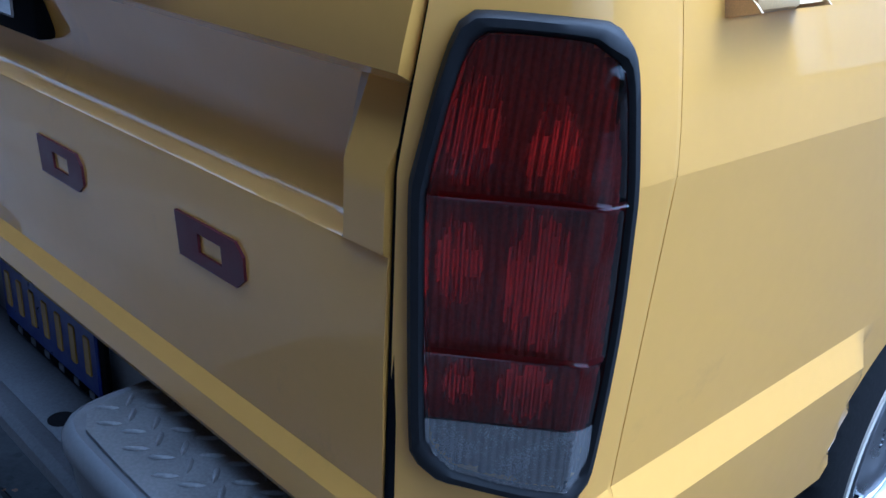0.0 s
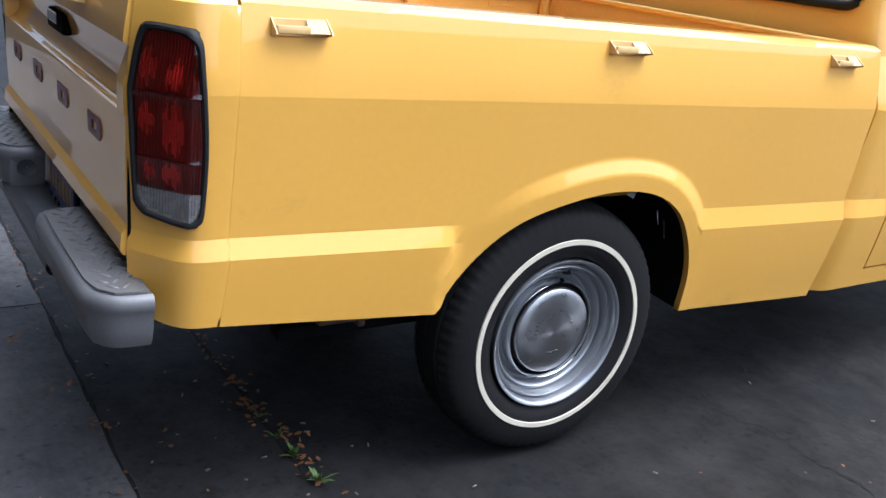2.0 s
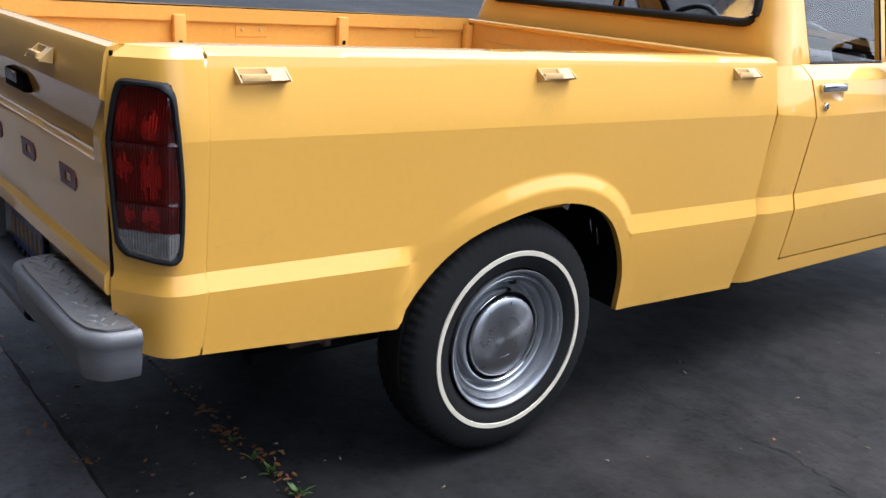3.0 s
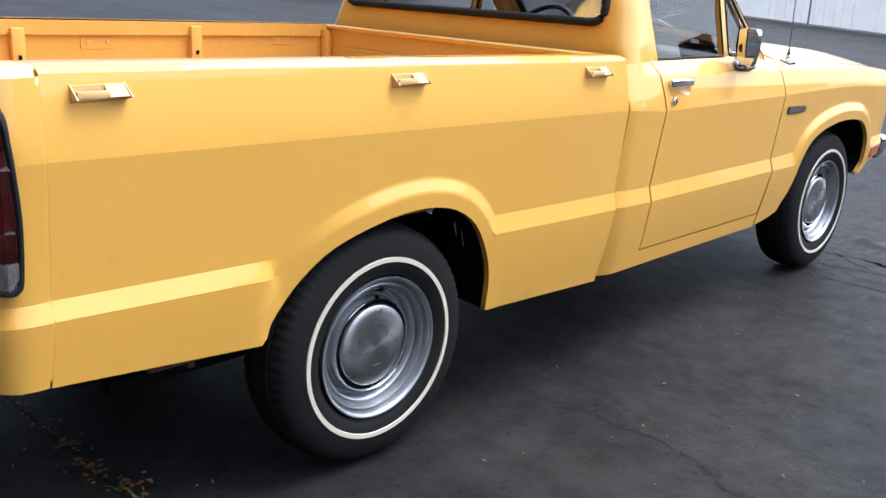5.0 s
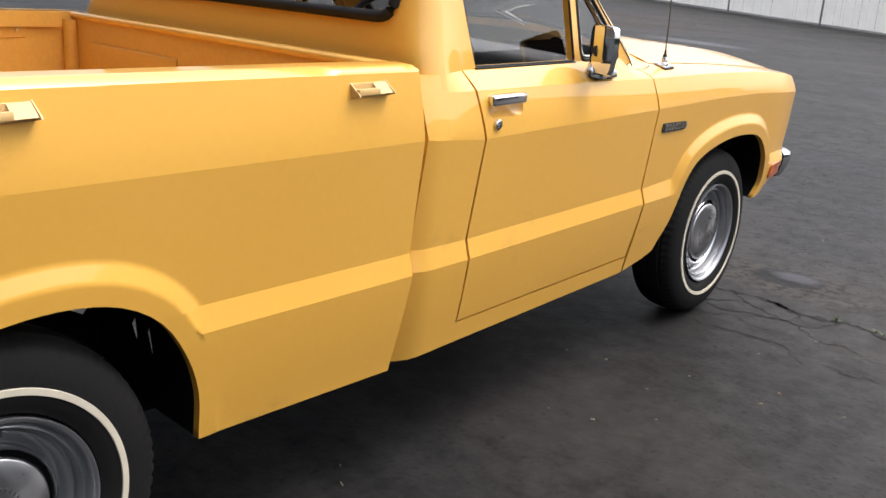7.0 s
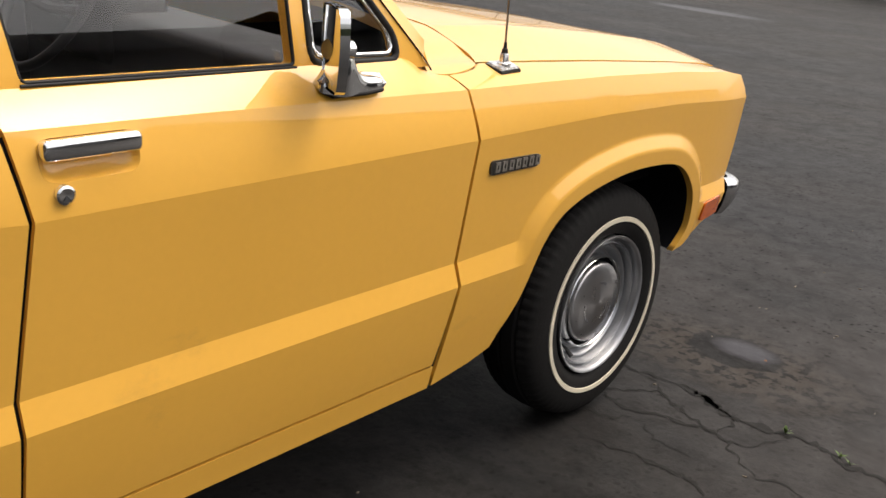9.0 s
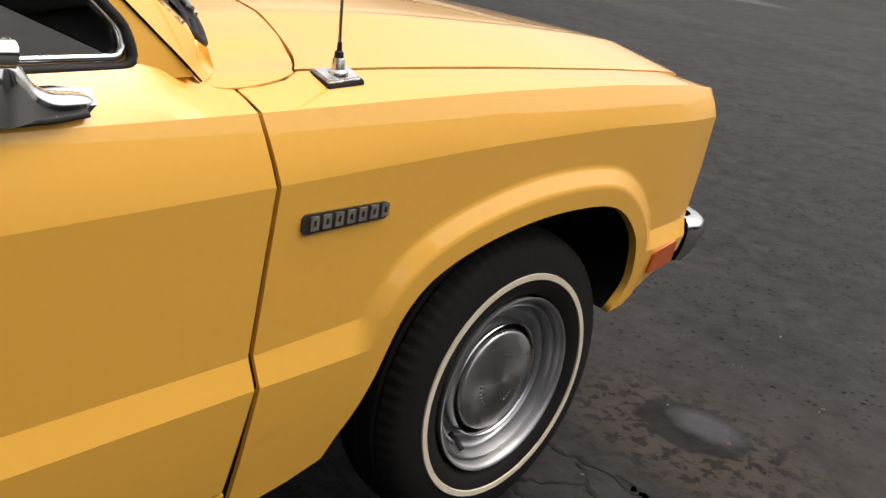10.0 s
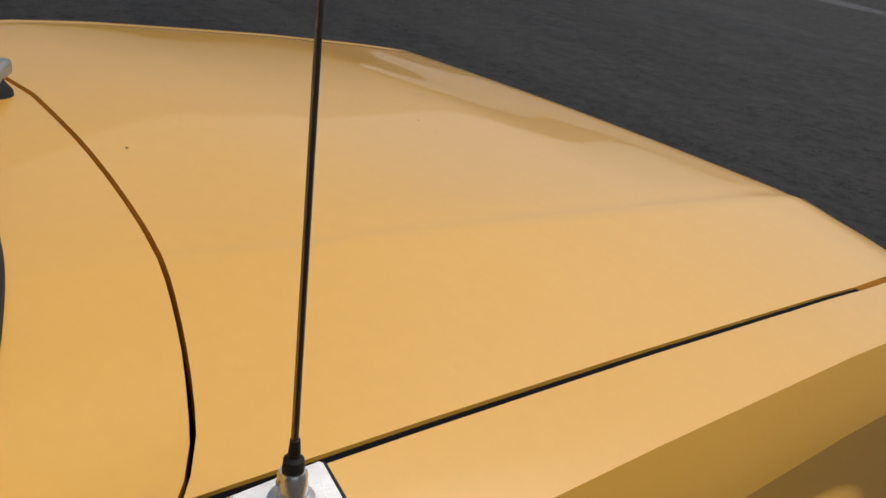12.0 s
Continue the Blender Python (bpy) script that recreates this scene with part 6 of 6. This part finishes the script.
# ---- far off: fence, parked car, closing treeline, unseen shading wall and roof ----
SLAT = mat("white_slat", (0.86, 0.86, 0.84), rough=0.5, var=0.12, var_scale=3)

thin = SLAT.node_tree.nodes.new("ShaderNodeBsdfTranslucent")
thin.inputs[0].default_value = (0.85, 0.85, 0.83, 1)
half_ = SLAT.node_tree.nodes.new("ShaderNodeMixShader")
half_.inputs[0].default_value = 0.5
out_ = SLAT.node_tree.nodes["Material Output"]
SLAT.node_tree.links.new(SLAT.node_tree.nodes["Principled BSDF"].outputs[0], half_.inputs[1])
SLAT.node_tree.links.new(thin.outputs[0], half_.inputs[2])
SLAT.node_tree.links.new(half_.outputs[0], out_.inputs[0])
GALV = mat("galvanised_steel", (0.24, 0.25, 0.26), rough=0.5, metal=0.6, var=0.15, var_scale=8)
FA, FB = Vector((9.0, 16.3, 0)), Vector((-45.0, 38.35, 0))
along = (FB - FA).normalized()
fence = empty("chain_link_fence", "chain link fence with white privacy slats and grey posts", "fence")


def on_fence(d, up, out=0.0):
    p = FA + along * d + Vector((-along.y, along.x, 0)) * -out
    return Vector((p.x, p.y, ground_z(p.x, p.y) + up))


run = (FB - FA).length
k = 0
while k * 3.05 < run:
    d = k * 3.05 + 0.6
    part("post", tube([on_fence(d, -0.05), on_fence(d, 1.95)], 0.03, 10), GALV, fence)
    part("post_cap", lathe([(0, 0.034), (0.02, 0.034), (0.045, 0.018), (0.05, 0.001)], on_fence(d, 1.94), 12, "z"), GALV, fence)
    k += 1
part("top_rail", tube([on_fence(d, 1.87) for d in np.linspace(0, run, 40)], 0.021, 8), GALV, fence)
bm = bmesh.new()
for i in range(int(run / 0.088)):
    d = i * 0.088
    jit = rng.uniform(-0.006, 0.006)
    for o in (-0.004,):
        q = [bm.verts.new(on_fence(d + jit + e, z, o - c)) for e, z, c in ((0.002, 0.04, 0.0), (0.084, 0.04, 0.006), (0.084, 1.80, 0.006), (0.002, 1.80, 0.0))]
        bm.faces.new(q)
tagged(part("slats", bm, SLAT, fence, "white plastic privacy slats"), kind="stuff")
bm = bmesh.new()
for i in range(int(run / 0.11) + 18):
    for s_ in (1, -1):
        a, b = i * 0.11, i * 0.11 - s_ * 1.15
        if min(a, b) < 0 or max(a, b) > run:
            continue
        pts = [on_fence(a, 0.03, 0.010), on_fence(b, 1.86, 0.010)]
        up = Vector((0, 0, 0.017))
        q = [bm.verts.new(p) for p in (pts[0] - up, pts[1] - up, pts[1] + up, pts[0] + up)]
        bm.faces.new(q)
tagged(part("wire_mesh", bm, GALV, fence, "diagonal steel wire mesh"), kind="stuff")


# a dark car parked across the lot
CARPAINT = mat("dark_blue_paint", (0.012, 0.016, 0.03), rough=0.3, coat=1.0, var=0.1, var_scale=2)
car = empty("parked_car", "dark blue saloon car parked far across the lot", "car")
car.location = (-19.3, 15.6, ground_z(-19, 15) - 0.02)
car.rotation_euler = (0, 0, radians(62))
lower = [(-2.15, 0.35), (-2.2, 0.62), (-2.1, 0.86), (-1.35, 0.95), (1.0, 0.98), (2.0, 0.82), (2.2, 0.62), (2.18, 0.32), (1.75, 0.25), (-1.7, 0.25)]
upper = [(-1.45, 0.95), (-0.95, 1.38), (-0.3, 1.44), (0.35, 1.40), (1.15, 0.97)]


def slab_of(profile, w0, w1):
    bm = bmesh.new()
    zs_ = [z for _, z in profile]
    left = [bm.verts.new((x, -(w0 + (w1 - w0) * (z - min(zs_)) / (max(zs_) - min(zs_))), z)) for x, z in profile]
    right = [bm.verts.new((v.co.x, -v.co.y, v.co.z)) for v in left]
    bm.faces.new(left)
    bm.faces.new(right[::-1])
    for k in range(len(profile)):
        bm.faces.new((left[k], right[k], right[(k + 1) % len(profile)], left[(k + 1) % len(profile)]))
    bmesh.ops.bevel(bm, geom=bm.edges[:], offset=0.05, segments=2, affect="EDGES")
    return bm


part("body", slab_of(lower, 0.86, 0.80), CARPAINT, car)
part("cabin", slab_of(upper, 0.72, 0.56), TRIM, car, "dark glazed cabin")
part("roof", slab_of([(-0.9, 1.40), (-0.3, 1.455), (0.3, 1.42), (0.3, 1.44), (-0.3, 1.475), (-0.9, 1.42)], 0.58, 0.56), CARPAINT, car)
for x in (-1.35, 1.38):
    for s_ in (1, -1):
        w = empty("wheel", parent=car)
        part("tyre", lathe([(s_ * 0.62, 0.2), (s_ * 0.62, 0.29), (s_ * 0.65, 0.315), (s_ * 0.80, 0.315), (s_ * 0.83, 0.29), (s_ * 0.83, 0.19)], (x, 0, 0.315), 32, "y"), TYRE, w)
        part("rim", lathe([(s_ * 0.82, 0.195), (s_ * 0.80, 0.17), (s_ * 0.79, 0.05), (s_ * 0.81, 0.03), (s_ * 0.81, 0.001)], (x, 0, 0.315), 24, "y"), RIM, w)

# an unseen wall added behind to darken the tailgate, dark trees round the lot
STUCCO = mat("brown_stucco", (0.06, 0.045, 0.034), rough=0.85, var=0.15, var_scale=1.5, bump=0.4, bump_scale=30)
TREES = mat("far_trees", (0.035, 0.045, 0.022), rough=0.9, var=0.5, var_scale=0.4)
for name, x0, x1, y0, y1, top in (("shade_wall_south", -45.0, 7.0, -4.4, -4.0, 7.5),):
    tagged(part(name, box(x0, x1, y0, y1, -0.1, top, 0.02), STUCCO), "plain brown stucco wall, unseen, added to darken the tailgate", "wall", kind="structure")
# a low metal-clad warehouse across the lot, seen in the door glass
SIDING = mat("ribbed_siding", (0.16, 0.155, 0.15), rough=0.6, metal=0.2, var=0.2, var_scale=1.2)
house = empty("warehouse", "low grey ribbed metal warehouse across the lot", "building")
ribs = bmesh.new()
n_ = 190
cols_ = [(12.0 + (0.05 if k % 4 < 2 else 0.0), 4.5 + 26.0 * k / n_) for k in range(n_ + 1)]
low_, high_ = [[ribs.verts.new((x, y, z)) for x, y in cols_] for z in (-0.1, 4.1)]
for k in range(n_):
    ribs.faces.new((low_[k], low_[k + 1], high_[k + 1], high_[k]))
part("siding", ribs, SIDING, house, smooth=20)
part("body", box(12.08, 22.0, 4.5, 30.5, -0.1, 4.15, 0.02), SIDING, house)
part("fascia", box(11.85, 12.06, 4.4, 30.6, 4.0, 4.28, 0.01), SIDING, house)
for y in (11.0, 19.0):
    part("roller_door", box(11.94, 12.02, y - 1.8, y + 1.8, 0.0, 3.3, 0.01), TRIM, house, "dark roller door")
# unseen roof slab added behind the truck to block sky from the tailgate
tagged(part("ceiling", box(-9.0, 4.5, -4.0, -2.0, 2.9, 3.08, 0.02), STUCCO), "plain brown roof slab, unseen, added to shade the tailgate", "ceiling", kind="structure")
bm = bmesh.new()
ring = []
for k in range(240):
    a = 2 * math.pi * k / 240
    r = 85 + 6 * math.sin(3 * a)
    h = 9 + 3 * math.sin(5 * a + 1) + 2.5 * math.sin(17 * a) + rng.uniform(-1.6, 1.6)
    h *= 0.45 + 0.2 * step01(0.1, 0.7, math.cos(a))
    x, y = r * math.cos(a), r * math.sin(a)
    ring.append((bm.verts.new((x, y, -1)), bm.verts.new((x, y, h))))
for k in range(240):
    (a, b), (c, d) = ring[k], ring[(k + 1) % 240]
    bm.faces.new((a, c, d, b))
tagged(part("backdrop", bm, TREES), "dark line of trees far round the lot", "trees", kind="structure")
